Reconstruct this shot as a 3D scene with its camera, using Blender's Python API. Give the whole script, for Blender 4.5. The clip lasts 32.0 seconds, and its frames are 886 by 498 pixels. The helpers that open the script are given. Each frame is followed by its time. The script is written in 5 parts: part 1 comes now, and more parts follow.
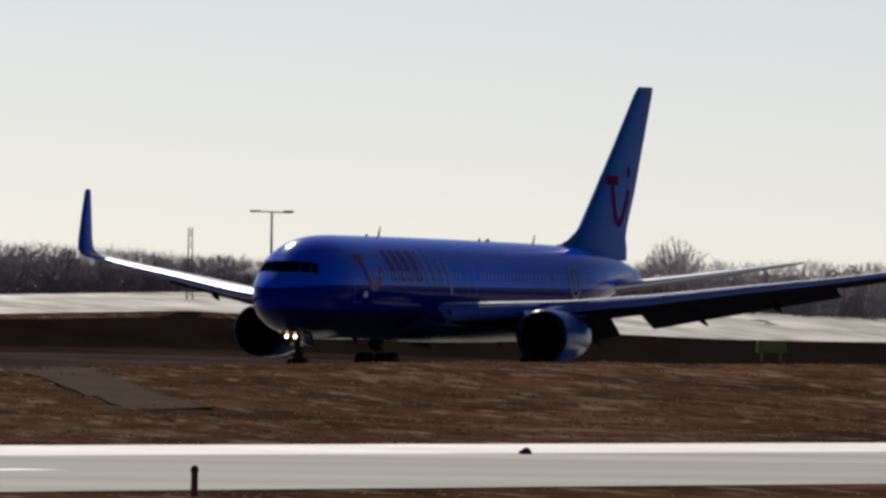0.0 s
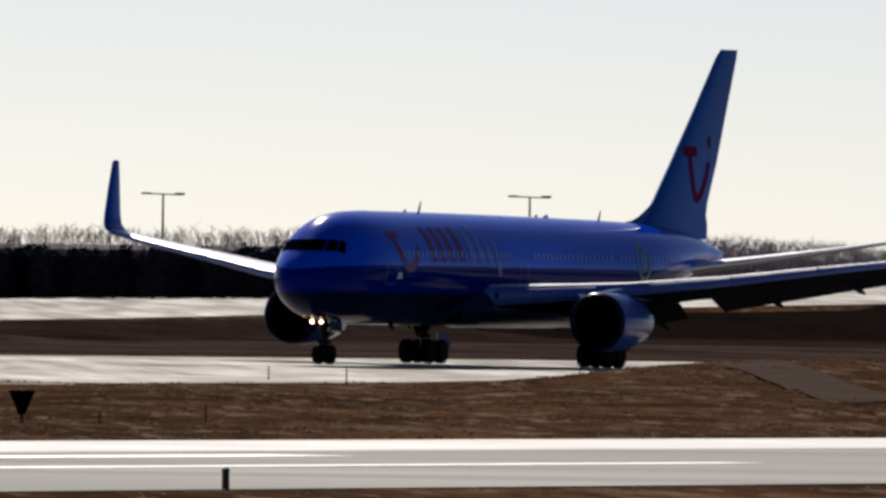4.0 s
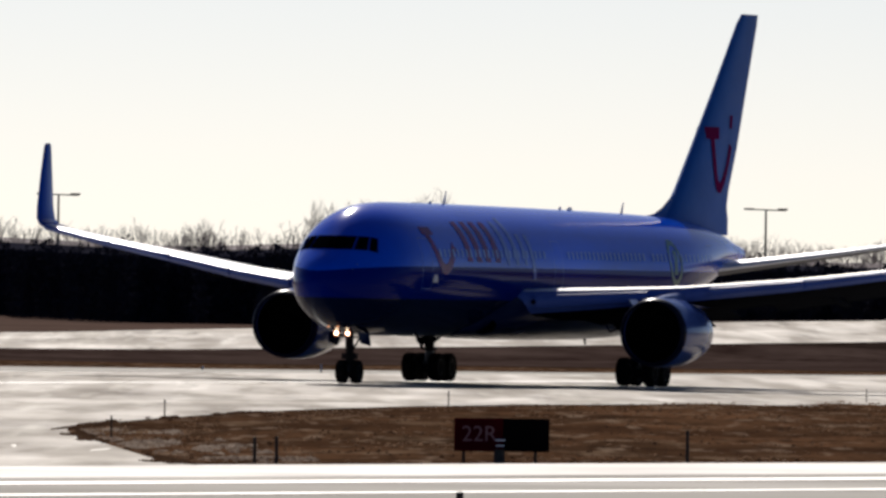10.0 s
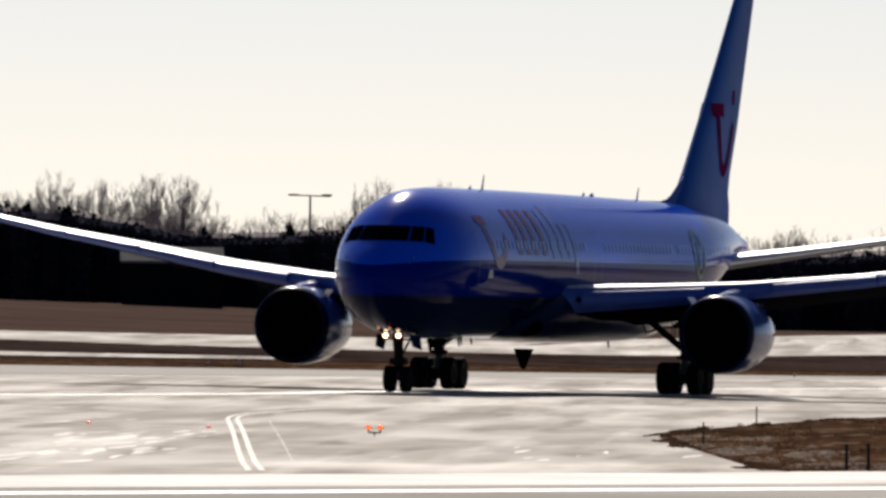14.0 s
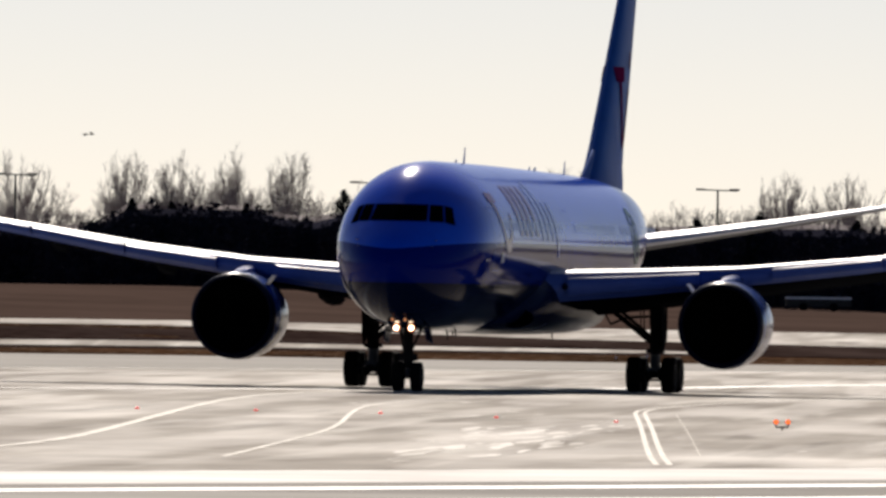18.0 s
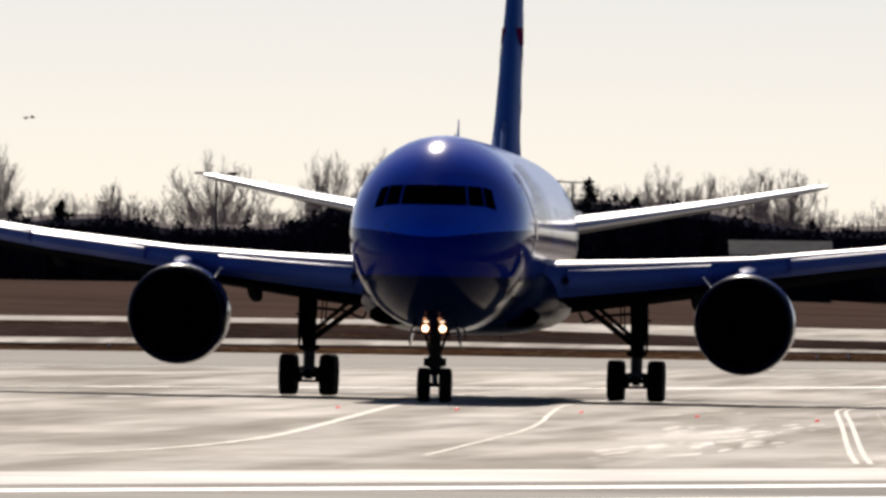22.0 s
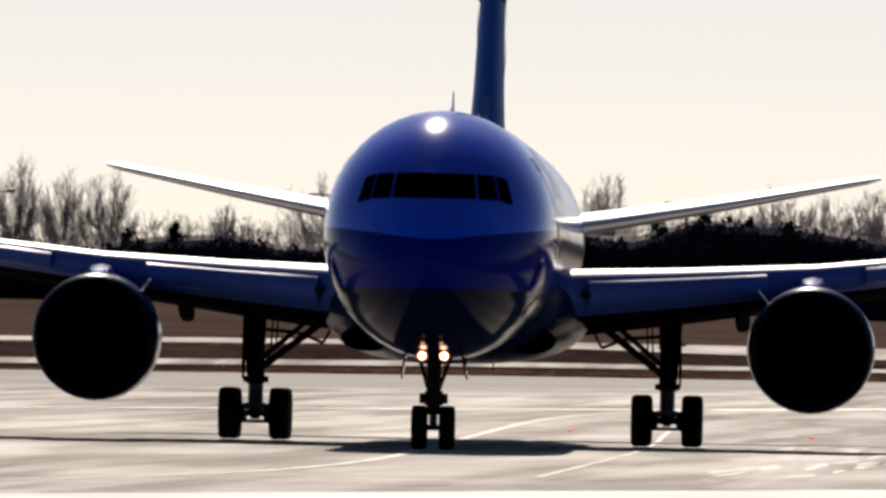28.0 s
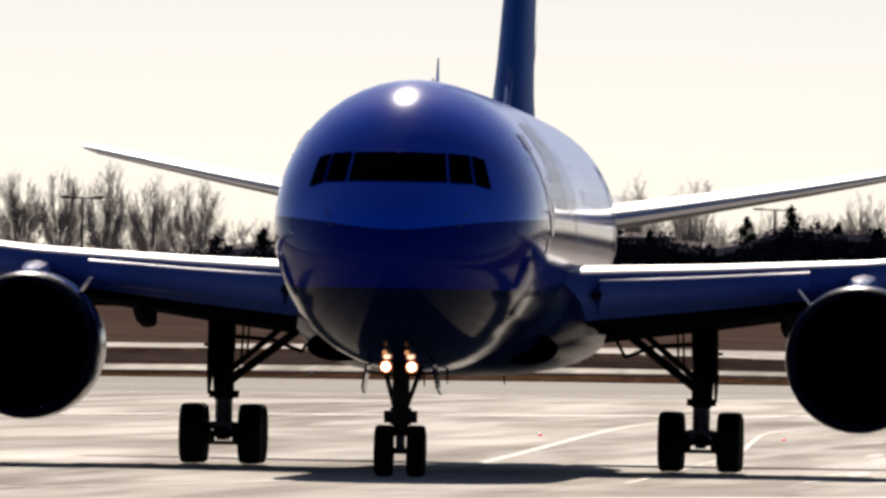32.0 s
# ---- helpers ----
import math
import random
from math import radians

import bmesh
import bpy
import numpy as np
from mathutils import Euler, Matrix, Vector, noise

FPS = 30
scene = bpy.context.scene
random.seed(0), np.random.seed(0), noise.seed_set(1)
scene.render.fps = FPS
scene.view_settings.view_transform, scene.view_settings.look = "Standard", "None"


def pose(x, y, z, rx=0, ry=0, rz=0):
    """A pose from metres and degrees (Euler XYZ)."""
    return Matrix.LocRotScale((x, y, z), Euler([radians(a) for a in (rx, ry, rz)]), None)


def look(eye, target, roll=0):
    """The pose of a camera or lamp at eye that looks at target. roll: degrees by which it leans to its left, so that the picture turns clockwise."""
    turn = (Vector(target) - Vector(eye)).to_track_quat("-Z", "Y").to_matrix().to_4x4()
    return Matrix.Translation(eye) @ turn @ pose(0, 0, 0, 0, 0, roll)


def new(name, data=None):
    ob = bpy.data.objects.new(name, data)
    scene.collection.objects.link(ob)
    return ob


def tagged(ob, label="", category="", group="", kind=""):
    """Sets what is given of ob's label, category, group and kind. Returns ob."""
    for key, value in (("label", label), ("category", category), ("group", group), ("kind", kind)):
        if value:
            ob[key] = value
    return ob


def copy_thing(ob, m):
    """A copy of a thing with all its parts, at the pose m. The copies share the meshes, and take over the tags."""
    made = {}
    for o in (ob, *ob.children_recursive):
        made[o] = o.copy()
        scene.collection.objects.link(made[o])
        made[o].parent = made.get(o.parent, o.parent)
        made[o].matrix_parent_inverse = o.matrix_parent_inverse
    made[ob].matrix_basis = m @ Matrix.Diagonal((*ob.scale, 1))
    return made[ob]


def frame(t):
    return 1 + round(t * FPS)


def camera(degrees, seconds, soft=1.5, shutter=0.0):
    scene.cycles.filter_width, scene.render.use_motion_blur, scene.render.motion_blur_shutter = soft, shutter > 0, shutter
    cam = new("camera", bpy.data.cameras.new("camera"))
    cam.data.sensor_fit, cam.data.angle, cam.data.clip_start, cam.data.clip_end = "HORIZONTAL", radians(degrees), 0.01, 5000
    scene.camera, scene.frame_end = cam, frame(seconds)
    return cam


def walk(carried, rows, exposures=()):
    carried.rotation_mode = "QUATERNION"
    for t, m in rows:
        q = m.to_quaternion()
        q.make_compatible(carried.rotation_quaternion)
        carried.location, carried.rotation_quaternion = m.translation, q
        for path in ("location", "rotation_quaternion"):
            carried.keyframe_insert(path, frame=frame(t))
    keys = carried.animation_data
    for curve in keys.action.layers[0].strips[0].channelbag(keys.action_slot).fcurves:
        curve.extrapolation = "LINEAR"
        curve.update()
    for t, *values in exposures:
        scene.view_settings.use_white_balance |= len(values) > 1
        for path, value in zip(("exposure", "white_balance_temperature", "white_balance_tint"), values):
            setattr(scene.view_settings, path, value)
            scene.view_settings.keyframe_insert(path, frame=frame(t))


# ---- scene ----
# seconds, pan, tilt and roll of the camera on its tripod, in degrees
FOV = 2.8412
EYE_Z = 2.765
CAM_ROWS = (
    (0.0, 6.1004, 0.2427, 0.810),
    (0.5, 5.8258, 0.2405, 0.806),
    (1.0, 5.4955, 0.2258, 0.802),
    (1.5, 5.2244, 0.2133, 0.798),
    (2.0, 4.9789, 0.1988, 0.795),
    (2.5, 4.8145, 0.2097, 0.793),
    (3.0, 4.5166, 0.2141, 0.789),
    (3.5, 4.1585, 0.2006, 0.784),
    (5.5, 3.0427, 0.1940, 0.770),
    (6.0, 2.7068, 0.2058, 0.765),
    (6.5, 2.4176, 0.2134, 0.762),
    (7.0, 2.1857, 0.2074, 0.759),
    (7.5, 1.9387, 0.2057, 0.755),
    (8.0, 1.6886, 0.2193, 0.752),
    (8.5, 1.4322, 0.2235, 0.749),
    (9.0, 1.1895, 0.2175, 0.746),
    (9.5, 0.9500, 0.2126, 0.742),
    (10.0, 0.7159, 0.2160, 0.739),
    (10.5, 0.4637, 0.2082, 0.736),
    (11.0, 0.1583, 0.2085, 0.732),
    (11.5, -0.0889, 0.2211, 0.729),
    (12.0, -0.3030, 0.2121, 0.726),
    (12.5, -0.5315, 0.2162, 0.723),
    (13.0, -0.7437, 0.2085, 0.720),
    (13.5, -0.9721, 0.2191, 0.717),
    (14.0, -1.1822, 0.2140, 0.714),
    (14.5, -1.4126, 0.2105, 0.711),
    (15.0, -1.6225, 0.1966, 0.709),
    (15.5, -1.7865, 0.1846, 0.707),
    (17.5, -2.3658, 0.1958, 0.699),
    (18.0, -2.4890, 0.1807, 0.697),
    (18.5, -2.5759, 0.1765, 0.696),
    (19.0, -2.6842, 0.1688, 0.695),
    (19.5, -2.7849, 0.1572, 0.693),
    (20.0, -2.8922, 0.1707, 0.692),
    (20.5, -2.9975, 0.1695, 0.691),
    (21.0, -3.0448, 0.1628, 0.690),
    (21.5, -3.1023, 0.1670, 0.689),
    (22.0, -3.1333, 0.1704, 0.689),
    (22.5, -3.1537, 0.1681, 0.689),
    (23.0, -3.2051, 0.1758, 0.688),
    (23.5, -3.2558, 0.1661, 0.687),
    (24.0, -3.2612, 0.1671, 0.687),
    (24.5, -3.2668, 0.1802, 0.687),
    (25.0, -3.3014, 0.1917, 0.687),
    (25.5, -3.3594, 0.1908, 0.686),
    (26.0, -3.4066, 0.1962, 0.685),
    (26.5, -3.4403, 0.2167, 0.685),
    (28.5, -3.5330, 0.2347, 0.684),
    (29.0, -3.5746, 0.2216, 0.683),
    (29.5, -3.5963, 0.2268, 0.683),
    (30.0, -3.6273, 0.2345, 0.682),
    (30.5, -3.6416, 0.2332, 0.682),
    (31.0, -3.6527, 0.2345, 0.682),
    (31.5, -3.6947, 0.2544, 0.681),
    (32.0, -3.7831, 0.2520, 0.680),
)

PLANE_ROWS = (
    (0.0, 90.30, 914.67, 27.55),
    (0.5, 85.10, 904.81, 27.54),
    (1.0, 79.96, 894.95, 27.51),
    (1.5, 74.92, 885.13, 27.46),
    (2.0, 69.95, 875.38, 27.38),
    (2.5, 65.02, 865.71, 27.25),
    (3.0, 60.17, 856.13, 27.13),
    (3.5, 55.49, 846.60, 27.02),
    (5.5, 37.56, 809.11, 26.31),
    (6.0, 33.44, 798.84, 25.89),
    (6.5, 29.42, 788.39, 25.32),
    (7.0, 25.51, 777.76, 24.66),
    (7.5, 21.77, 766.96, 23.97),
    (8.0, 18.18, 756.03, 23.20),
    (8.5, 14.72, 745.01, 22.43),
    (9.0, 11.38, 733.97, 21.66),
    (9.5, 8.24, 722.97, 20.87),
    (10.0, 5.22, 712.04, 20.08),
    (10.5, 2.30, 701.19, 19.28),
    (11.0, -0.48, 690.46, 18.53),
    (11.5, -3.15, 679.86, 17.84),
    (12.0, -5.69, 669.43, 17.09),
    (12.5, -8.09, 659.21, 16.27),
    (13.0, -10.38, 649.23, 15.40),
    (13.5, -12.52, 639.50, 14.66),
    (14.0, -14.53, 630.01, 13.87),
    (14.5, -16.40, 620.72, 12.97),
    (15.0, -18.15, 611.62, 12.00),
    (15.5, -19.73, 602.63, 11.04),
    (17.5, -24.63, 568.85, 7.18),
    (18.0, -25.40, 559.74, 6.15),
    (18.5, -26.01, 550.50, 5.11),
    (19.0, -26.45, 541.10, 4.16),
    (19.5, -26.77, 531.55, 3.19),
    (20.0, -26.95, 521.89, 2.37),
    (20.5, -27.04, 512.17, 1.58),
    (21.0, -26.98, 502.48, 0.85),
    (21.5, -26.88, 492.86, 0.21),
    (22.0, -26.65, 483.36, -0.45),
    (22.5, -26.39, 473.97, -0.98),
    (23.0, -26.09, 464.71, -1.33),
    (23.5, -25.78, 455.56, -1.63),
    (24.0, -25.48, 446.54, -1.81),
    (24.5, -25.19, 437.64, -1.81),
    (25.0, -24.89, 428.86, -1.83),
    (25.5, -24.60, 420.18, -1.79),
    (26.0, -24.34, 411.62, -1.78),
    (26.5, -24.08, 403.18, -1.81),
    (28.5, -23.20, 372.67, -1.96),
    (29.0, -22.99, 365.54, -1.88),
    (29.5, -22.78, 358.48, -1.78),
    (30.0, -22.58, 351.51, -1.66),
    (30.5, -22.41, 344.62, -1.50),
    (31.0, -22.25, 337.77, -1.31),
    (31.5, -22.16, 330.92, -1.10),
    (32.0, -22.17, 324.06, -0.89),
)
EYE = Vector((0.0, 0.0, EYE_Z))
cam = camera(FOV, 32.0, soft=3.0)


def cam_pose(pan, tilt, roll):
    a, b = radians(pan), radians(tilt)
    way = Vector((math.sin(a) * math.cos(b), math.cos(a) * math.cos(b), math.sin(b)))
    return look(EYE, EYE + way * 100.0, roll)


walk(cam, [(t, cam_pose(p, q, r)) for t, p, q, r in CAM_ROWS],
     exposures=((0.0, -0.04, 5950, 9), (3.0, 0.02, 5950, 9), (6.0, 0.09, 6000, 10), (11.0, 0.13, 6050, 10), (14.0, 0.07, 6150, 11), (18.0, 0.02, 6250, 11), (26.0, 0.02, 6300, 12), (32.0, 0.16, 6400, 12)))

# ---- light ----
SUN_AZ, SUN_EL = -4.5, 31.0
world = bpy.data.worlds.new("world")
scene.world = world
world.use_nodes = True
wn = world.node_tree.nodes
sky = wn.new("ShaderNodeTexSky")
sky.sky_type = "NISHITA"
sky.sun_disc = False
sky.sun_elevation, sky.sun_rotation = radians(SUN_EL), radians(SUN_AZ) % (2 * math.pi)
sky.air_density, sky.dust_density, sky.ozone_density = 0.4, 0.36, 1.0
world.node_tree.links.new(sky.outputs[0], wn["Background"].inputs[0])
wn["Background"].inputs[1].default_value = 0.05

sun_data = bpy.data.lights.new("sun", "SUN")
sun_data.energy, sun_data.angle, sun_data.color = 5.0, radians(0.5), (1.0, 0.885, 0.755)
sun = new("sun", sun_data)
_a, _e = radians(SUN_AZ), radians(SUN_EL)
sun_way = Vector((math.sin(_a) * math.cos(_e), math.cos(_a) * math.cos(_e), math.sin(_e)))
sun.matrix_world = look(sun_way * 50, (0, 0, 0))


# ---- materials ----
def material(name, color, rough=0.5, metal=0.0, vary=0.25, scale=1.0, bump=0.0, bump_scale=8.0, coat=0.0, second=None, stretch=None, spec=0.5):
    """Principled surface with two scales of colour variation and fine relief, in the object's own metres."""
    m = bpy.data.materials.new(name)
    m.use_nodes = True
    nt, n = m.node_tree, m.node_tree.nodes
    b = n["Principled BSDF"]
    b.inputs["Metallic"].default_value = metal
    b.inputs["Coat Weight"].default_value = coat
    b.inputs["Coat Roughness"].default_value = 0.08
    b.inputs["Specular IOR Level"].default_value = spec
    tc = n.new("ShaderNodeTexCoord")
    vec = tc.outputs["Object"]
    if stretch:
        mp = n.new("ShaderNodeMapping")
        mp.inputs["Scale"].default_value = stretch[:3]
        if len(stretch) > 3:
            mp.inputs["Rotation"].default_value = (0, 0, stretch[3])
        nt.links.new(vec, mp.inputs["Vector"])
        vec = mp.outputs[0]
    big, fine = n.new("ShaderNodeTexNoise"), n.new("ShaderNodeTexNoise")
    big.inputs["Scale"].default_value, fine.inputs["Scale"].default_value = scale, scale * 9
    big.inputs["Detail"].default_value, fine.inputs["Detail"].default_value = 3, 2
    nt.links.new(vec, big.inputs["Vector"]), nt.links.new(vec, fine.inputs["Vector"])
    mix = n.new("ShaderNodeMix")
    mix.data_type = "RGBA"
    c = Vector(color[:3])
    other = Vector(second) if second else c * (1 - vary)
    mix.inputs[6].default_value = (*(c * (1 + vary * 0.3)), 1)
    mix.inputs[7].default_value = (*other, 1)
    add = n.new("ShaderNodeMath")
    add.operation = "MULTIPLY_ADD"
    nt.links.new(fine.outputs[0], add.inputs[0])
    add.inputs[1].default_value = 0.5
    nt.links.new(big.outputs[0], add.inputs[2])
    ramp = n.new("ShaderNodeMapRange")
    ramp.inputs[1].default_value, ramp.inputs[2].default_value = 0.5, 1.0
    nt.links.new(add.outputs[0], ramp.inputs[0])
    nt.links.new(ramp.outputs[0], mix.inputs[0])
    nt.links.new(mix.outputs[2], b.inputs["Base Color"])
    rr = n.new("ShaderNodeMapRange")
    rr.inputs[3].default_value, rr.inputs[4].default_value = rough * 0.85, min(1, rough * 1.2)
    nt.links.new(big.outputs[0], rr.inputs[0])
    nt.links.new(rr.outputs[0], b.inputs["Roughness"])
    if bump:
        bt, bn = n.new("ShaderNodeBump"), n.new("ShaderNodeTexNoise")
        bn.inputs["Scale"].default_value = bump_scale
        nt.links.new(vec, bn.inputs["Vector"])
        bt.inputs["Strength"].default_value = bump
        bt.inputs["Distance"].default_value = 0.02
        nt.links.new(bn.outputs[0], bt.inputs["Height"])
        nt.links.new(bt.outputs[0], b.inputs["Normal"])
    return m


def glowing(name, color, strength):
    m = bpy.data.materials.new(name)
    m.use_nodes = True
    b = m.node_tree.nodes["Principled BSDF"]
    b.inputs["Base Color"].default_value = (*color, 1)
    b.inputs["Emission Color"].default_value = (*color, 1)
    b.inputs["Emission Strength"].default_value = strength
    return m


def fuselage_paint():
    """Glossy blue above, deep blue band, belly darkened to hold its shade, split at fixed heights that dip round the
    nose.
    """
    m = material("fuselage_paint", (0.002, 0.07, 0.7), 0.11, 0.0, 0.10, 0.5, 0.008, 0.8, 0.0, spec=0.3)
    nt, n = m.node_tree, m.node_tree.nodes
    b = n["Principled BSDF"]
    base = b.inputs["Base Color"].links[0].from_socket
    tc = n.new("ShaderNodeTexCoord")
    sep = n.new("ShaderNodeSeparateXYZ")
    nt.links.new(tc.outputs["Object"], sep.inputs[0])

    def math_node(op, a, v):
        q = n.new("ShaderNodeMath")
        q.operation = op
        nt.links.new(a, q.inputs[0])
        if hasattr(v, "is_linked"):
            nt.links.new(v, q.inputs[1])
        else:
            q.inputs[1].default_value = v
        return q.outputs[0]

    dip = math_node("MULTIPLY", math_node("ADD", sep.outputs[1], 5.0), -0.5)
    dip = math_node("MULTIPLY", math_node("EXPONENT", dip, 0.0), 0.42)
    zz = math_node("ADD", sep.outputs[2], dip)
    upper = math_node("GREATER_THAN", zz, 4.74)
    # belly near black: the shade under the hull is part of its colour
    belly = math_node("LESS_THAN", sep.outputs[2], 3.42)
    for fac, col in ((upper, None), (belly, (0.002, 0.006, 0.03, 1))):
        mix = n.new("ShaderNodeMix")
        mix.data_type = "RGBA"
        nt.links.new(fac, mix.inputs[0])
        if col is None:
            mix.inputs[6].default_value = (0.001, 0.009, 0.17, 1)
            nt.links.new(base, mix.inputs[7])
        else:
            nt.links.new(base, mix.inputs[6])
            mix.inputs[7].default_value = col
        base = mix.outputs[2]
    nt.links.new(base, b.inputs["Base Color"])
    shine = n.new("ShaderNodeMapRange")
    shine.inputs[3].default_value, shine.inputs[4].default_value = 0.03, 0.27
    nt.links.new(upper, shine.inputs[0])
    nt.links.new(shine.outputs[0], b.inputs["Specular IOR Level"])
    return m


PAINT = fuselage_paint()
# near-black blue carries the shade under the wing fairing
FAIRING = material("fairing_shade_paint", (0.005, 0.01, 0.045), 0.25, 0, 0.15, 0.6, 0.02, 2.0, spec=0.05)
BLUE = material("blue_paint", (0.005, 0.05, 0.36), 0.25, 0, 0.1, 0.5, 0.02, 1.5, 0.0, spec=0.08)
FINBLUE = material("fin_paint", (0.02, 0.1, 0.4), 0.5, 0, 0.1, 0.5, 0.02, 1.5, 0.0, spec=0.12)
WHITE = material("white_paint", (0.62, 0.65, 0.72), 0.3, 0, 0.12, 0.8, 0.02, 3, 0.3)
# darker grey holds the shade on the tailplane's underside
TAILSHADE = material("tail_underside_shade", (0.10, 0.10, 0.11), 0.5, 0, 0.15, 0.8, 0.02, 3, spec=0.05)
# wing light put into colour: sunlit top white, shaded front and underside dark
WING = material("wing_sunlit_white", (0.62, 0.64, 0.70), 0.35, 0, 0.15, 0.6, 0.02, 2, 0.0, spec=0.3)
FRONTSHADE = material("leading_edge_shade", (0.06, 0.11, 0.4), 0.35, 0, 0.15, 0.6, 0.02, 2, spec=0.15)
COWL = material("cowl_pale_blue", (0.06, 0.11, 0.36), 0.16, 0, 0.12, 0.8, 0.01, 3, spec=0.35)
# near-black base puts the backlit lip's shade into its colour
LIP = material("intake_lip_shade", (0.006, 0.008, 0.024), 0.3, 0, 0.15, 2, 0.02, 5, spec=0.03)
UNDERSHADE = material("underside_shade", (0.008, 0.009, 0.012), 0.7, 0, 0.2, 1.0, 0.05, 3, spec=0.0)
METAL = material("burnt_nozzle_metal", (0.02, 0.02, 0.022), 0.6, 1.0, 0.15, 2, 0.02, 5)
STEEL = material("gear_steel", (0.012, 0.012, 0.013), 0.6, 0, 0.3, 4, 0.05, 12, spec=0.03)
SILVER = material("oleo_steel", (0.05, 0.05, 0.055), 0.35, 0.3, 0.1, 5, spec=0.3)
RUBBER = material("tyre_rubber", (0.006, 0.006, 0.006), 0.9, 0, 0.3, 6, 0.1, 25, spec=0.05)
BLACK = material("duct_black", (0.002, 0.002, 0.002), 1.0, 0, 0.2, 3, spec=0.0)
GLASS = material("cockpit_glass", (0.002, 0.0025, 0.004), 0.15, 0, 0.1, 1, spec=0.0)
# pale blue base puts the sky's reflection into the window colour
CABIN = material("cabin_window", (0.17, 0.28, 0.7), 0.1, 0, 0.1, 3, spec=0.5)
RED = material("red_paint", (0.13, 0.01, 0.065), 0.4, 0, 0.1, 1, spec=0.0)
DARKRED = material("flank_red_paint", (0.13, 0.008, 0.11), 0.15, 0, 0.1, 1, spec=0.1)
LILAC = material("pale_lettering", (0.13, 0.20, 0.56), 0.15, 0, 0.1, 1, spec=0.2)
LIME = material("lime_paint", (0.06, 0.17, 0.13), 0.35, 0, 0.15, 2)
LAMP = glowing("gear_lamp", (1.0, 0.72, 0.45), 9.0)
LAMP2 = glowing("gear_lamp_small", (1.0, 0.4, 0.15), 0.5)
LAMPHALO = glowing("gear_lamp_halo", (1.0, 0.28, 0.10), 0.9)
GRASS = material("dry_grass", (0.112, 0.0585, 0.031), 0.95, 0, 0.4, 0.12, 0.9, 1.5, second=(0.0274, 0.0169, 0.0105), stretch=(1, 0.12, 1, radians(0)), spec=0.0)
# bank grass set much darker than the level grass
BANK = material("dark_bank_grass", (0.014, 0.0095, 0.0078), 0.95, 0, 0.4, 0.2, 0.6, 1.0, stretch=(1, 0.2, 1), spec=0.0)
DARKGRASS = material("dark_grass", (0.0685, 0.0485, 0.0422), 0.95, 0, 0.4, 0.1, 0.6, 1.0, second=(0.0232, 0.0137, 0.0116), stretch=(1, 0.3, 1), spec=0.0)
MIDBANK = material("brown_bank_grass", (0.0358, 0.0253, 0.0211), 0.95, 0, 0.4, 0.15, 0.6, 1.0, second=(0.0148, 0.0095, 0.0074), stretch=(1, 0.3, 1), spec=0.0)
FIELD = material("brown_field", (0.1107, 0.0756, 0.0617), 0.95, 0, 0.3, 0.05, 0.5, 1.0, spec=0.0)
def layered(m, layers):
    """Adds stains to a material: (scale, squeeze along x and y, turn, from, to, colour, amount) each."""
    nt, n = m.node_tree, m.node_tree.nodes
    b = n["Principled BSDF"]
    base = b.inputs["Base Color"].links[0].from_socket
    tc = n.new("ShaderNodeTexCoord")
    for scale, sx, sy, a, lo, hi, col, amount in layers:
        mp, tx, mr, mix = n.new("ShaderNodeMapping"), n.new("ShaderNodeTexNoise"), n.new("ShaderNodeMapRange"), n.new("ShaderNodeMix")
        mp.inputs["Scale"].default_value = (sx, sy, 1)
        mp.inputs["Rotation"].default_value = (0, 0, a)
        tx.inputs["Scale"].default_value, tx.inputs["Detail"].default_value = scale, 4
        mr.inputs[1].default_value, mr.inputs[2].default_value, mr.inputs[4].default_value = lo, hi, amount
        mix.data_type = "RGBA"
        mix.inputs[7].default_value = (*col, 1)
        nt.links.new(tc.outputs["Object"], mp.inputs["Vector"])
        nt.links.new(mp.outputs[0], tx.inputs["Vector"])
        nt.links.new(tx.outputs[0], mr.inputs[0])
        nt.links.new(mr.outputs[0], mix.inputs[0])
        nt.links.new(base, mix.inputs[6])
        base = mix.outputs[2]
    nt.links.new(base, b.inputs["Base Color"])
    return m


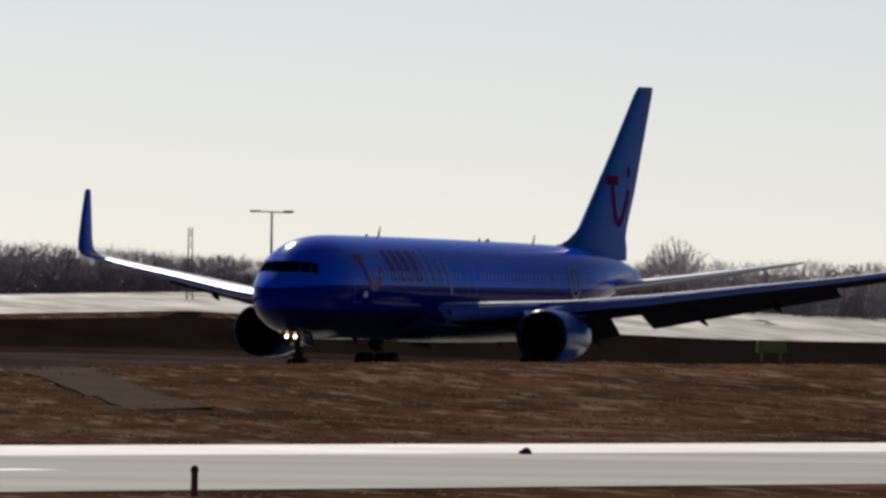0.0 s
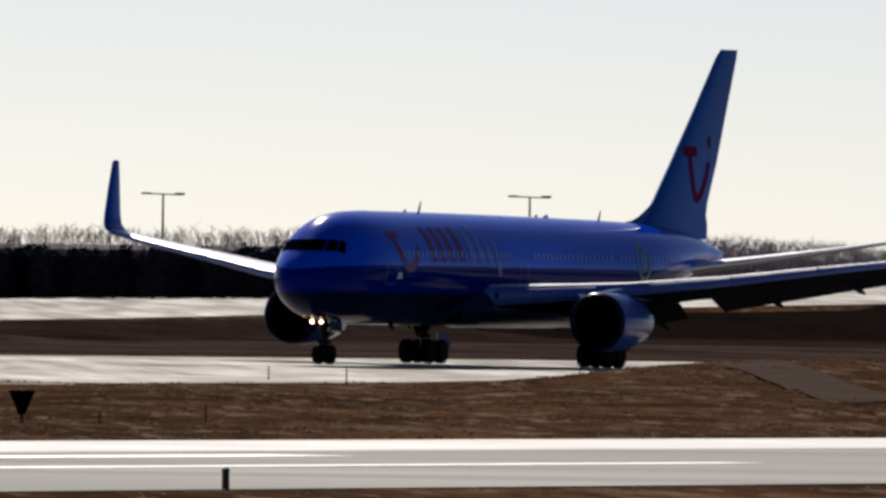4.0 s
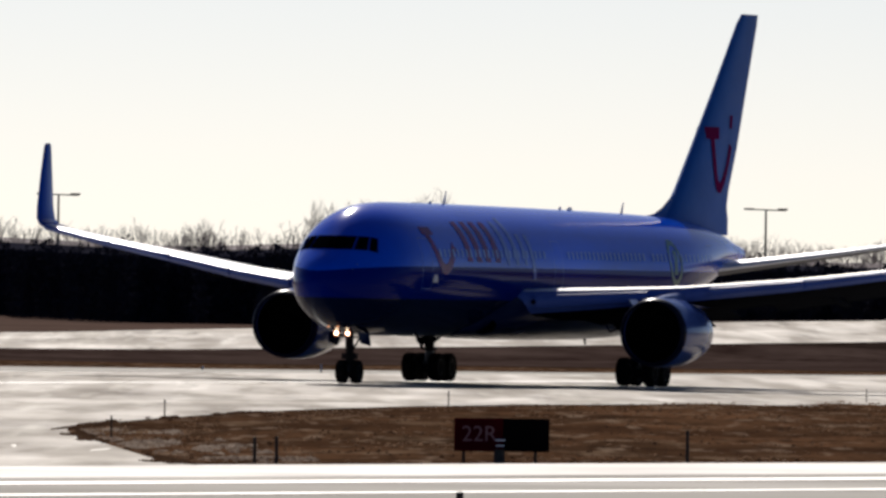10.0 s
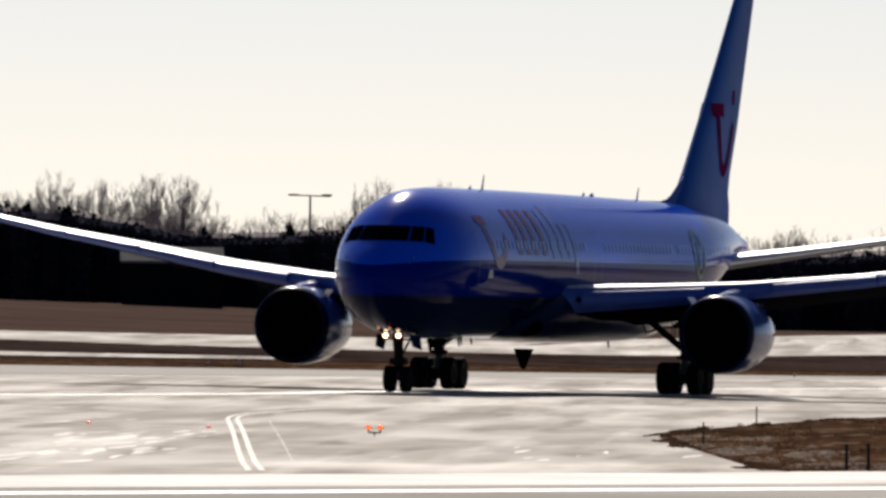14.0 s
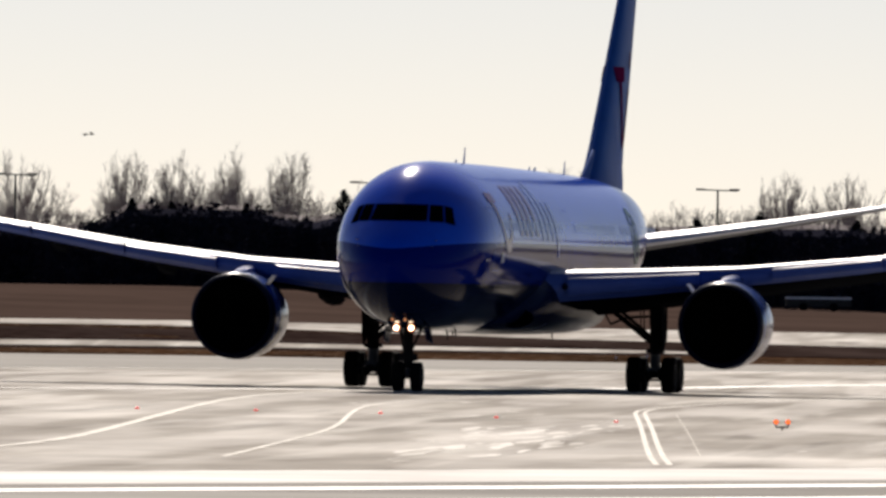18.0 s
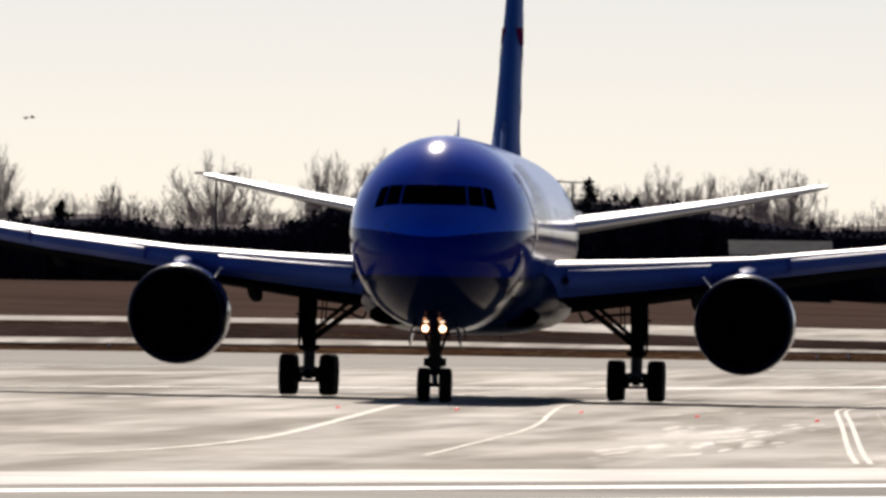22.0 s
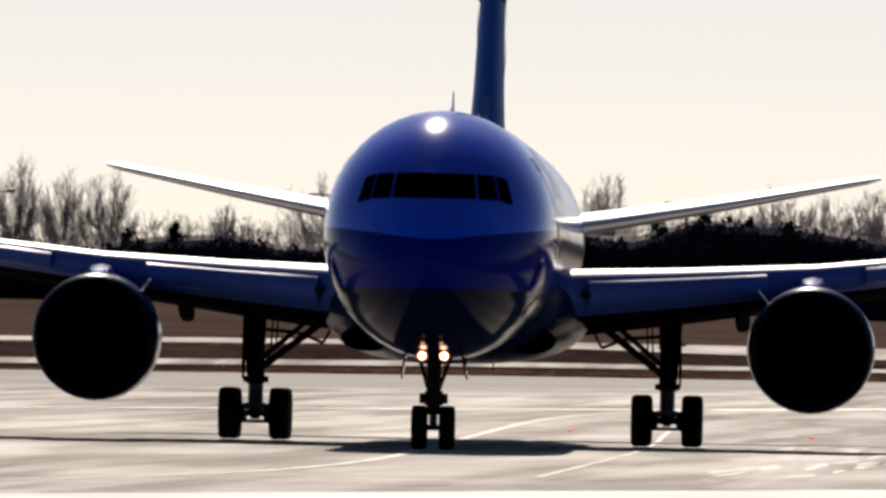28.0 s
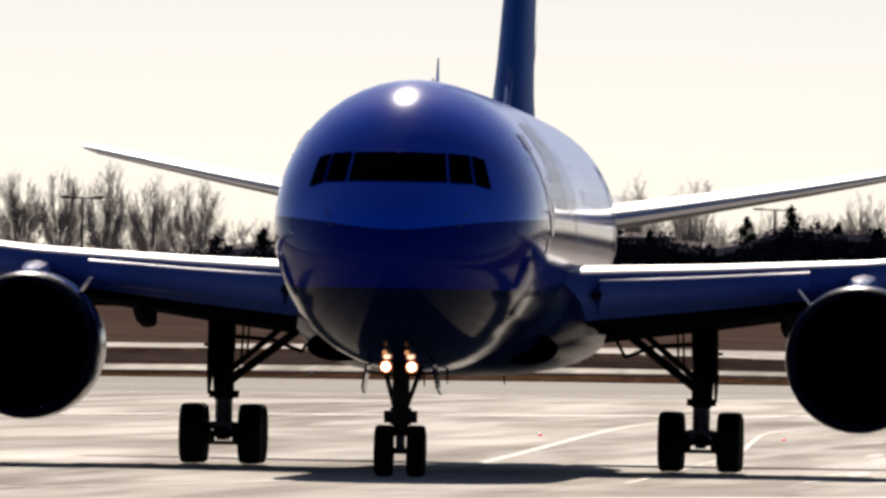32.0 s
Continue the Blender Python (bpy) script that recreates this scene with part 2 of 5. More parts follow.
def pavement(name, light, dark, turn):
    """Worn pavement: broad stains, long streaks along the traffic, small pale flecks, and polished streaks that shine.
    """
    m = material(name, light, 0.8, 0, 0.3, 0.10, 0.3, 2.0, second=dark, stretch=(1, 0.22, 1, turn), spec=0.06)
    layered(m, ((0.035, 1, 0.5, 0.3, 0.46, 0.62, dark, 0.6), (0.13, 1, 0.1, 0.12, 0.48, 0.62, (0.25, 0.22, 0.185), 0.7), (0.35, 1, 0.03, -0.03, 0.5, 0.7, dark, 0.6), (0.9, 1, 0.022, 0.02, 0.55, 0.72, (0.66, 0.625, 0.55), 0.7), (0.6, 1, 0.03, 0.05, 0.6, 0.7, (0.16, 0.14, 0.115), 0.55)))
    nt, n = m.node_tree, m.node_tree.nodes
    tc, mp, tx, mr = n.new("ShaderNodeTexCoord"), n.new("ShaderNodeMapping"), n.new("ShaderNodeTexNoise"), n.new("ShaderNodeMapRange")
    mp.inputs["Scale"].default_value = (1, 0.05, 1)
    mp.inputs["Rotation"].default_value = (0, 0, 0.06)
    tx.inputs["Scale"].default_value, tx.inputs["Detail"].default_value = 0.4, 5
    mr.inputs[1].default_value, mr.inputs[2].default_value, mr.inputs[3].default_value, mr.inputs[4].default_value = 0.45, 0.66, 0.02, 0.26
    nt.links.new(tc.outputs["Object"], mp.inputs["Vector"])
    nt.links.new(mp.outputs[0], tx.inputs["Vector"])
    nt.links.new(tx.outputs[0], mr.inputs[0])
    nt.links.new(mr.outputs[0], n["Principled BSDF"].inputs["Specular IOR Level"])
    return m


layered(GRASS, ((0.35, 1, 0.12, 0.2, 0.56, 0.68, (0.1860, 0.1271, 0.0822), 0.7), (0.09, 1, 0.4, 0.5, 0.5, 0.64, (0.0403, 0.0209, 0.0116), 0.8), (1.7, 1, 0.09, 0, 0.54, 0.68, (0.0264, 0.0147, 0.0093), 0.75), (1.3, 1, 0.08, 0.05, 0.56, 0.68, (0.2247, 0.1628, 0.1162), 0.7), (4.5, 1, 0.12, 0, 0.55, 0.66, (0.0310, 0.0170, 0.0109), 0.5)))
# base colour raised to include the pavement's glare against the sun
ASPHALT = pavement("pale_worn_pavement", (0.62, 0.575, 0.505), (0.34, 0.305, 0.26), 0.1)
ASPHALT2 = material("taxiway_asphalt", (0.2448, 0.2278, 0.1938), 0.8, 0, 0.25, 0.1, 0.3, 2.0, stretch=(0.2, 1, 1, radians(27.5)), spec=0.1)
SHOULDER = material("pale_concrete_shoulder", (0.64, 0.6, 0.55), 0.75, 0, 0.2, 0.2, 0.2, 2.0, spec=0.36)
LINE = material("white_line_paint", (0.66, 0.66, 0.62), 0.6, 0, 0.2, 0.6, spec=0.7)
YELLOW = material("faded_yellow_line", (0.7, 0.66, 0.56), 0.75, 0, 0.25, 0.5, spec=0.45)
PATH = material("dark_path_asphalt", (0.0930, 0.0682, 0.0558), 0.9, 0, 0.3, 0.3, spec=0.0)
# twig colours paled to hold the haze in front of the trees
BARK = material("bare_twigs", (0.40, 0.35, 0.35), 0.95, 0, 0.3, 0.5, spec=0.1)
HAZEBARK = material("hazy_pale_twigs", (0.6, 0.55, 0.57), 0.95, 0, 0.3, 0.5, spec=0.1)
EVERGREEN = material("dark_evergreen", (0.014, 0.015, 0.015), 0.95, 0, 0.5, 0.3, spec=0.0)
# bluish lift in the thicket's colour stands for haze too
THICKET = material("dark_thicket", (0.028, 0.028, 0.042), 0.95, 0, 0.5, 0.15, spec=0.0)
POST = material("dark_post_paint", (0.03, 0.025, 0.02), 0.7, 0, 0.3, 5)
GREYSTEEL = material("galvanised_steel", (0.07, 0.07, 0.075), 0.55, 0.3, 0.2, 2)


# ---- mesh helpers ----
def part(name, bm, mat, parent=None, label="", smooth=False):
    me = bpy.data.meshes.new(name)
    bmesh.ops.recalc_face_normals(bm, faces=bm.faces)
    if smooth:
        for f in bm.faces:
            f.smooth = True
    bm.to_mesh(me)
    bm.free()
    me.materials.append(mat)
    if smooth:
        me.set_sharp_from_angle(angle=radians(smooth if smooth > 1 else 40))
    ob = new(name, me)
    if parent:
        ob.parent = parent
    if label:
        tagged(ob, label)
    return ob


def soup(name, verts, faces, mat, parent=None):
    me = bpy.data.meshes.new(name)
    me.from_pydata(verts, [], faces)
    me.update()
    me.materials.append(mat)
    ob = new(name, me)
    if parent:
        ob.parent = parent
    return ob


def loft(rings, caps=True, closed=True, bm=None):
    bm = bm or bmesh.new()
    vs = [[bm.verts.new(p) for p in r] for r in rings]
    n = len(vs[0])
    for a, b in zip(vs, vs[1:]):
        for i in range(n if closed else n - 1):
            j = (i + 1) % n
            q = [a[i], a[j], b[j], b[i]]
            bm.faces.new(q)
    if caps and closed:
        bm.faces.new(vs[0][::-1])
        bm.faces.new(vs[-1])
    return bm


def tube(bm, p, q, r, r2=None, n=8):
    p, q = Vector(p), Vector(q)
    r2 = r if r2 is None else r2
    d = (q - p).normalized()
    a = d.orthogonal().normalized()
    b = d.cross(a)
    rings = []
    for c, k in ((p, r), (q, r2)):
        rings.append([c + (a * math.cos(2 * math.pi * i / n) + b * math.sin(2 * math.pi * i / n)) * k for i in range(n)])
    return loft(rings, bm=bm)


def box(bm, lo, hi, m=None):
    x0, y0, z0 = lo
    x1, y1, z1 = hi
    pts = [(x0, y0, z0), (x1, y0, z0), (x1, y1, z0), (x0, y1, z0), (x0, y0, z1), (x1, y0, z1), (x1, y1, z1), (x0, y1, z1)]
    vs = [bm.verts.new(m @ Vector(p) if m else p) for p in pts]
    for f in ((0, 3, 2, 1), (4, 5, 6, 7), (0, 1, 5, 4), (1, 2, 6, 5), (2, 3, 7, 6), (3, 0, 4, 7)):
        bm.faces.new([vs[i] for i in f])
    return bm


def turned(profile, n=24, axis="y", at=(0, 0, 0), bm=None, caps=True):
    """A turned solid from (radius, along) pairs about an axis through at."""
    rings = []
    for r, s in profile:
        ring = []
        for i in range(n):
            a = 2 * math.pi * i / n
            u, v = r * math.cos(a), r * math.sin(a)
            p = {"y": (u, s, v), "x": (s, u, v), "z": (u, v, s)}[axis]
            ring.append(Vector(p) + Vector(at))
        rings.append(ring)
    return loft(rings, caps, bm=bm)


def smooth_at(x, table):
    """Values between the rows of a table along a smooth curve."""
    n = len(table)
    i = min(max(sum(1 for r in table if r[0] <= x) - 1, 0), n - 2)
    x0, x1 = table[i][0], table[i + 1][0]
    t, out = (x - x0) / (x1 - x0), []
    for k in range(1, len(table[0])):
        y0, y1 = table[i][k], table[i + 1][k]
        d = (y1 - y0) / (x1 - x0)
        m0 = d if i == 0 else (0.0 if (y0 - table[i - 1][k]) * d <= 0 else (d + (y0 - table[i - 1][k]) / (x0 - table[i - 1][0])) / 2)
        m1 = d if i == n - 2 else (0.0 if (table[i + 2][k] - y1) * d <= 0 else (d + (table[i + 2][k] - y1) / (table[i + 2][0] - x1)) / 2)
        m0, m1 = m0 * (x1 - x0), m1 * (x1 - x0)
        out.append((2 * t ** 3 - 3 * t * t + 1) * y0 + (t ** 3 - 2 * t * t + t) * m0 + (3 * t * t - 2 * t ** 3) * y1 + (t ** 3 - t * t) * m1)
    return out


def interp(x, table):
    xs = [r[0] for r in table]
    return [float(np.interp(x, xs, [r[k] for r in table])) for k in range(1, len(table[0]))]


# ---- ground ----
THETA = radians(27.55)
U2, N2 = Vector((math.sin(THETA), math.cos(THETA), 0)), Vector((-math.cos(THETA), math.sin(THETA), 0))


def at(u, rho, z=0.0):
    """A point u metres along the runway's direction and rho metres across it."""
    return U2 * u + N2 * rho + Vector((0, 0, z))


def rounded(pts, rounds=2):
    for _ in range(rounds):
        out = []
        for (ax, ay), (bx, by) in zip(pts, pts[1:]):
            out += [(ax * 0.75 + bx * 0.25, ay * 0.75 + by * 0.25), (ax * 0.25 + bx * 0.75, ay * 0.25 + by * 0.75)]
        pts = [pts[0]] + out + [pts[-1]]
    return pts


# edge of the wide exit, round the tip of the grass
EDGE = rounded([(-0.3, 322.5), (-0.95, 328.0), (-1.95, 360.0), (-2.8, 388.0), (-3.6, 414.0), (-3.3, 428.0), (-1.8, 462.0), (1.5, 508.0), (6.6, 549.0), (12.0, 575.0), (28.0, 614.0), (60.0, 690.0), (102.0, 765.0)])
EDGE_X, EDGE_Y = [q[0] for q in EDGE], [q[1] for q in EDGE]

# bearing, heights of: toe of the bank, near and far side of the far taxiway, foot of the woods
FAR = ((-9.0, 0.3, 1.5, 1.6, 4.0), (-3.4, 0.3, 1.45, 1.57, 3.9), (-2.1, 0.12, 0.8, 1.3, 3.3), (-0.8, 0.0, 0.38, 1.1, 2.9), (-0.1, -0.1, 0.42, 1.6, 1.75), (1.0, 0.05, 0.82, 2.25, 2.35), (2.7, 0.25, 1.6, 3.2, 3.3), (5.3, 1.05, 3.5, 5.35, 5.9), (6.2, 0.7, 2.5, 4.9, 5.5), (7.1, 0.4, 1.7, 4.4, 5.0), (12.0, 0.4, 1.7, 4.4, 5.0))


PATH_Y, PATH_X = [r[2] for r in PLANE_ROWS][::-1], [r[1] for r in PLANE_ROWS][::-1]


def fall_at(y):
    """Crossfall of the pavement on the taxiing line, metres per metre."""
    return float(np.interp(y, (250, 330, 420, 560, 650, 900, 980), (0.0, 0.0065, 0.008, 0.008, 0.0095, 0.0085, 0.0)))


def crossfall(x, y):
    """The pavement falls to one side of the taxiing line, shaped to fit the airliner's roll in view, and levels out
    away from it.
    """
    if not 250 < y < 980:
        return 0.0
    d = x - float(np.interp(y, PATH_Y, PATH_X))
    near = min(1.0, max(0.0, (y * math.sin(THETA) - x * math.cos(THETA) - 152.0) / 14.0))
    # steeper on the camera's side so the airliner's shadow shows thicker in view
    steep = 1.0 + min(1.0, max(0.0, d / 4.0)) * min(0.9, max(0.0, (y - 560.0) / 80.0))
    return -fall_at(y) * d * steep * math.exp(-(d / (34.0 if d > 0 else 30.0)) ** 2) * near * near * (3 - 2 * near)


def drape(x, y):
    """Slides a level point along its line of sight onto the sloping pavement."""
    lo, hi = 0.75, 1.3
    for _ in range(30):
        k = (lo + hi) / 2
        if EYE_Z * (1 - k) > crossfall(k * x, k * y):
            lo = k
        else:
            hi = k
    return x * lo, y * lo


EDGE = [drape(*q) for q in EDGE]
EDGE_X, EDGE_Y = np.array([q[0] for q in EDGE]), np.array([q[1] for q in EDGE])


def height(x, y):
    rho = y * math.sin(THETA) - x * math.cos(THETA)
    az = math.degrees(math.atan2(x, y)) if y > 1 else (-9.0 if x < 0 else 12.0)
    toe, near, far, wood = interp(az, FAR)
    z = float(np.interp(rho, (390, 500, 522, 600, 700, 1400), (0, toe, near, far, wood, wood + 4)))
    hump = float(np.interp(az, (3.9, 4.4, 4.75, 5.5, 6.2), (0.0, 0.6, 0.97, 1.15, 1.3)))
    z += hump * math.exp(-((rho - 245) / 40) ** 2) + crossfall(x, y)
    if 151 < rho < 303 and 250 < y < 900:
        # hummocks of the grass, fading out towards the pavement
        inside = min(rho - 151, 303 - rho, (x - float(np.interp(y, EDGE_Y, EDGE_X))) * 1.5)
        if inside > 0:
            z += min(1.0, inside / 8) * 0.14 * max(0.0, 0.35 + noise.noise(Vector((x * 0.35, y * 0.06, 3.0))) + 0.6 * noise.noise(Vector((x * 1.1, y * 0.15, 8.0))))
    return z


def lay(name, rhos, us, mat, lift=0.0, inside=None):
    """A sheet over the terrain on a grid along and across the runway."""
    verts, faces, index = [], [], {}
    for i, r in enumerate(rhos):
        for j, u in enumerate(us):
            p = at(u, r)
            index[i, j] = len(verts)
            verts.append((p.x, p.y, height(p.x, p.y) + lift))
    for i in range(len(rhos) - 1):
        for j in range(len(us) - 1):
            if inside is None or inside((rhos[i] + rhos[i + 1]) / 2, (us[j] + us[j + 1]) / 2):
                faces.append((index[i, j], index[i, j + 1], index[i + 1, j + 1], index[i + 1, j]))
    ob = soup(name, verts, faces, mat)
    for p in ob.data.polygons:
        p.use_smooth = True
    return ob


def steps(a, b, d):
    n = max(1, round((b - a) / d))
    return [a + (b - a) * i / n for i in range(n + 1)]


RH = steps(-2500, 0, 250) + steps(10, 150, 10) + steps(153, 303, 3) + steps(310, 390, 10) + steps(400, 496, 12) + [500, 506, 511, 516, 522] + steps(530, 600, 10) + steps(620, 700, 20) + steps(800, 3000, 200)
UH = steps(-2500, 0, 250) + steps(20, 240, 20) + steps(244, 900, 4) + steps(920, 2400, 20) + steps(2600, 4600, 250)
tagged(lay("ground", RH, UH, GRASS), "dry brown winter grass of the airfield", "ground", kind="structure")
tagged(lay("runway", steps(305, 376, 10), steps(0, 2000, 20), ASPHALT, 0.02), "pale worn runway pavement", "runway", kind="structure")
tagged(lay("taxiway_near", [110, 126, 139], steps(-300, 1600, 20), ASPHALT2, 0.02), "grey asphalt taxiway with white edge lines", "taxiway", kind="structure")
tagged(lay("pavement_shoulder", [139.05, 150], steps(-300, 1600, 20), SHOULDER, 0.02), "pale concrete shoulder of the taxiway", "pavement", kind="structure")
tagged(lay("ground_verge", [489, 500, 506, 511, 516, 523], steps(0, 1080, 20), DARKGRASS, 0.03), "dark brown grass bank beyond the runway", "bank", kind="structure")
tagged(lay("ground_strip", steps(378, 488, 10), steps(880, 1080, 20), DARKGRASS, 0.03), "grey brown winter grass beside the runway", "grass", kind="structure")
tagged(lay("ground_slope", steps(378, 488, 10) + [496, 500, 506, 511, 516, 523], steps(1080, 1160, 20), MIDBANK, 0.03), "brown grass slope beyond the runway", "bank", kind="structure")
tagged(lay("ground_bank", [420, 434, 448, 460, 472, 484, 496, 500, 506, 511, 516, 523], steps(1160, 2400, 20), BANK, 0.03), "dark grass bank beyond the runway", "bank", kind="structure")
tagged(lay("service_road", [500.5, 503, 505.5], steps(0, 900, 20), ASPHALT, 0.06), "narrow pale road along the bank", "road", kind="structure")
tagged(lay("ground_field", steps(599, 719, 20), steps(0, 2400, 20), FIELD, 0.03), "pale brown winter field below the woods", "field", kind="structure")
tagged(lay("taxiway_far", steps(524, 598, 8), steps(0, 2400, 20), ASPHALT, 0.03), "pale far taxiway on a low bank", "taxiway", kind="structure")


def sheet(name, outline, mat, lift, label, category, kind="structure"):
    """A flat paved piece with a free outline, cut fine enough to follow the terrain."""
    bm = bmesh.new()
    f = bm.faces.new([bm.verts.new((x, y, 0)) for x, y in outline])
    bmesh.ops.triangulate(bm, faces=[f])
    for k in range(-7, 12):
        bmesh.ops.bisect_plane(bm, geom=bm.verts[:] + bm.edges[:] + bm.faces[:], plane_co=(k * 10.0, 0, 0), plane_no=(1, 0, 0))
    for k in range(26, 96, 3):
        bmesh.ops.bisect_plane(bm, geom=bm.verts[:] + bm.edges[:] + bm.faces[:], plane_co=(0, k * 10.0, 0), plane_no=(0, 1, 0))
    for v in bm.verts:
        v.co.z = height(v.co.x, v.co.y) + lift
    ob = part(name, bm, mat)
    return tagged(ob, label, category, kind=kind)


def stripe(name, pts, width, mat, lift, label="", rounds=3):
    """A painted line along points on the ground, smoothed by corner cutting."""
    pts = [Vector((*drape(x, y), 0)) for x, y in pts]
    for _ in range(rounds):
        out = [pts[0]]
        for a, b in zip(pts, pts[1:]):
            out += [a * 0.75 + b * 0.25, a * 0.25 + b * 0.75]
        pts = out + [pts[-1]]
    verts, faces = [], []
    for i, p in enumerate(pts):
        d = (pts[min(i + 1, len(pts) - 1)] - pts[max(i - 1, 0)]).normalized()
        s = Vector((-d.y, d.x, 0)) * width / 2
        for q in (p - s, p + s):
            verts.append((q.x, q.y, height(q.x, q.y) + lift))
        if i:
            k = 2 * i
            faces.append((k - 2, k, k + 1, k - 1))
    ob = soup(name, verts, faces, mat)
    return tagged(ob, label or "painted taxi line on the pavement", "marking", kind="structure")


# the wide exit between runway and taxiway
a0, a1 = at(-300, 150), at(-300, 306)
exit_outline = EDGE + [(at(720, 306).x, at(720, 306).y), (a1.x, a1.y), (a0.x, a0.y)]
sheet("pavement_exit", exit_outline, ASPHALT, 0.024, "pale worn pavement of the wide runway exit", "pavement")
b0, b1, b2, b3, b4 = at(-300, 375), at(880, 375), at(800, 400), at(700, 488), at(-300, 492)
sheet("pavement_apron", [(p.x, p.y) for p in (b0, b1, b2, b3, b4)], ASPHALT2, 0.022, "grey asphalt beyond the runway", "pavement")

for rho, w, far in ((134.2, 1.8, 300), (125.6, 1.0, 300)):
    stripe("taxi_edge_line", [(at(u, rho).x, at(u, rho).y) for u in (-250, 0, 150, far)], w, LINE, 0.03, "white edge line on the taxiway", 1)


# ---- the airliner ----
# local axes: x to its left side, y towards its tail, z up; the origin lies under the nose wheel
S0 = 5.0
FUSE = ((0.75, 4.02, 3.98, 0.03), (0.9, 4.42, 3.62, 0.4), (1.2, 4.76, 3.28, 0.74), (1.6, 5.05, 2.96, 1.06), (2.1, 5.36, 2.68, 1.36), (2.5, 5.6, 2.5, 1.56), (2.9, 5.82, 2.36, 1.73), (3.4, 6.12, 2.22, 1.92),
        (4.1, 6.52, 2.08, 2.14), (5.0, 6.88, 1.98, 2.32), (6.2, 7.14, 1.93, 2.44), (8.0, 7.26, 1.9, 2.51), (10.0, 7.28, 1.9, 2.515), (36.0, 7.12, 1.9, 2.515), (39.0, 7.08, 2.15, 2.48), (42.0, 7.02, 2.85, 2.28),
        (46.0, 6.85, 3.75, 1.72), (49.5, 6.5, 4.5, 1.12), (52.0, 6.05, 4.95, 0.66), (53.6, 5.65, 5.2, 0.3), (53.75, 5.5, 5.35, 0.1))


def hull(s):
    top, bot, hw = smooth_at(s, FUSE)
    return top, bot, hw


def hull_x(s, z):
    """Half width of the hull at a station and a height."""
    top, bot, hw = hull(s)
    zc = (top + bot) / 2
    k = (z - zc) / (top - zc)
    return hw * math.sqrt(max(0.0, 1 - k * k))


def hull_front(x, z):
    """Station at which the nose's skin passes through x, z."""
    lo, hi = 0.76, 9.0
    for _ in range(30):
        m = (lo + hi) / 2
        top, bot, hw = hull(m)
        zc = (top + bot) / 2
        if (x / max(hw, 1e-6)) ** 2 + ((z - zc) / max(top - zc, 1e-6)) ** 2 > 1:
            lo = m
        else:
            hi = m
    return hi


airliner = new("airliner")
tagged(airliner, "blue twin-engined airliner with red tail emblem, taxiing on its wheels", "airplane")

stations = [0.75, 0.79, 0.85, 0.9, 1.0, 1.2, 1.4, 1.6, 1.85, 2.1, 2.3, 2.5, 2.7, 2.9, 3.15, 3.4, 3.6, 4.0, 4.5, 5.0, 5.6, 6.2, 7.0, 8.0, 9.0, 10.0, 14, 18, 22, 26, 30, 34, 36, 37.5, 39, 40.5, 42, 44, 46, 48, 49.5, 51, 52, 53, 53.6, 53.75]
rings = []
for s in stations:
    top, bot, hw = hull(s)
    zc = (top + bot) / 2
    rings.append([(hw * math.cos(a), s - S0, zc + (top - zc) * math.sin(a)) for a in [2 * math.pi * i / 48 for i in range(48)]])
part("fuselage", loft(rings), PAINT, airliner, "glossy blue fuselage with dark blue band and belly darkened for shade", True)


def front_patch(name, corners, mat, parent, off=0.012, n=7, label=""):
    """A pane that follows the nose, from four (x, z) corners."""
    bm = bmesh.new()
    a, b, c, d = [Vector(q) for q in corners]
    grid = {}
    for i in range(n + 1):
        for j in range(n + 1):
            u, v = i / n, j / n
            q = (a * (1 - u) + b * u) * (1 - v) + (d * (1 - u) + c * u) * v
            s = hull_front(abs(q.x), q.y)
            grid[i, j] = bm.verts.new((q.x, s - S0 - off, q.y + off * 0.6))
    for i in range(n):
        for j in range(n):
            bm.faces.new((grid[i, j], grid[i + 1, j], grid[i + 1, j + 1], grid[i, j + 1]))
    ob = part(name, bm, mat, parent, label, True)
    return ob


front_patch("windshield_frame", [(-0.9, 5.34), (0.9, 5.34), (0.82, 5.87), (-0.82, 5.87)], BLACK, airliner, 0.008, 16, "dark frame between the panes")
for sx in (1, -1):
    front_patch("windshield", [(sx * 0.05, 5.36), (sx * 0.86, 5.34), (sx * 0.78, 5.86), (sx * 0.05, 5.88)], GLASS, airliner, 0.02)
    front_patch("cockpit_window", [(sx * 0.95, 5.33), (sx * 1.35, 5.31), (sx * 1.23, 5.84), (sx * 0.87, 5.86)], GLASS, airliner, 0.02)
    front_patch("cockpit_window", [(sx * 1.39, 5.3), (sx * 1.66, 5.22), (sx * 1.5, 5.76), (sx * 1.27, 5.84)], GLASS, airliner, 0.02)


def side_patch(name, corners, mat, side, off=0.016, n=8, label="", thick=0.008):
    """A painted or glazed piece on the flank, from four (station, z) corners."""
    bm = bmesh.new()
    a, b, c, d = [Vector(q) for q in corners]
    grid = {}
    for i in range(n + 1):
        for j in range(n + 1):
            u, v = i / n, j / n
            q = (a * (1 - u) + b * u) * (1 - v) + (d * (1 - u) + c * u) * v
            grid[i, j] = bm.verts.new((side * (hull_x(q.x, q.y) + off), q.x - S0, q.y + off * 0.3 * (1 if q.y > 5.2 else 0)))
    for i in range(n):
        for j in range(n):
            bm.faces.new((grid[i, j], grid[i + 1, j], grid[i + 1, j + 1], grid[i, j + 1]))
    return part(name, bm, mat, airliner, label, True)


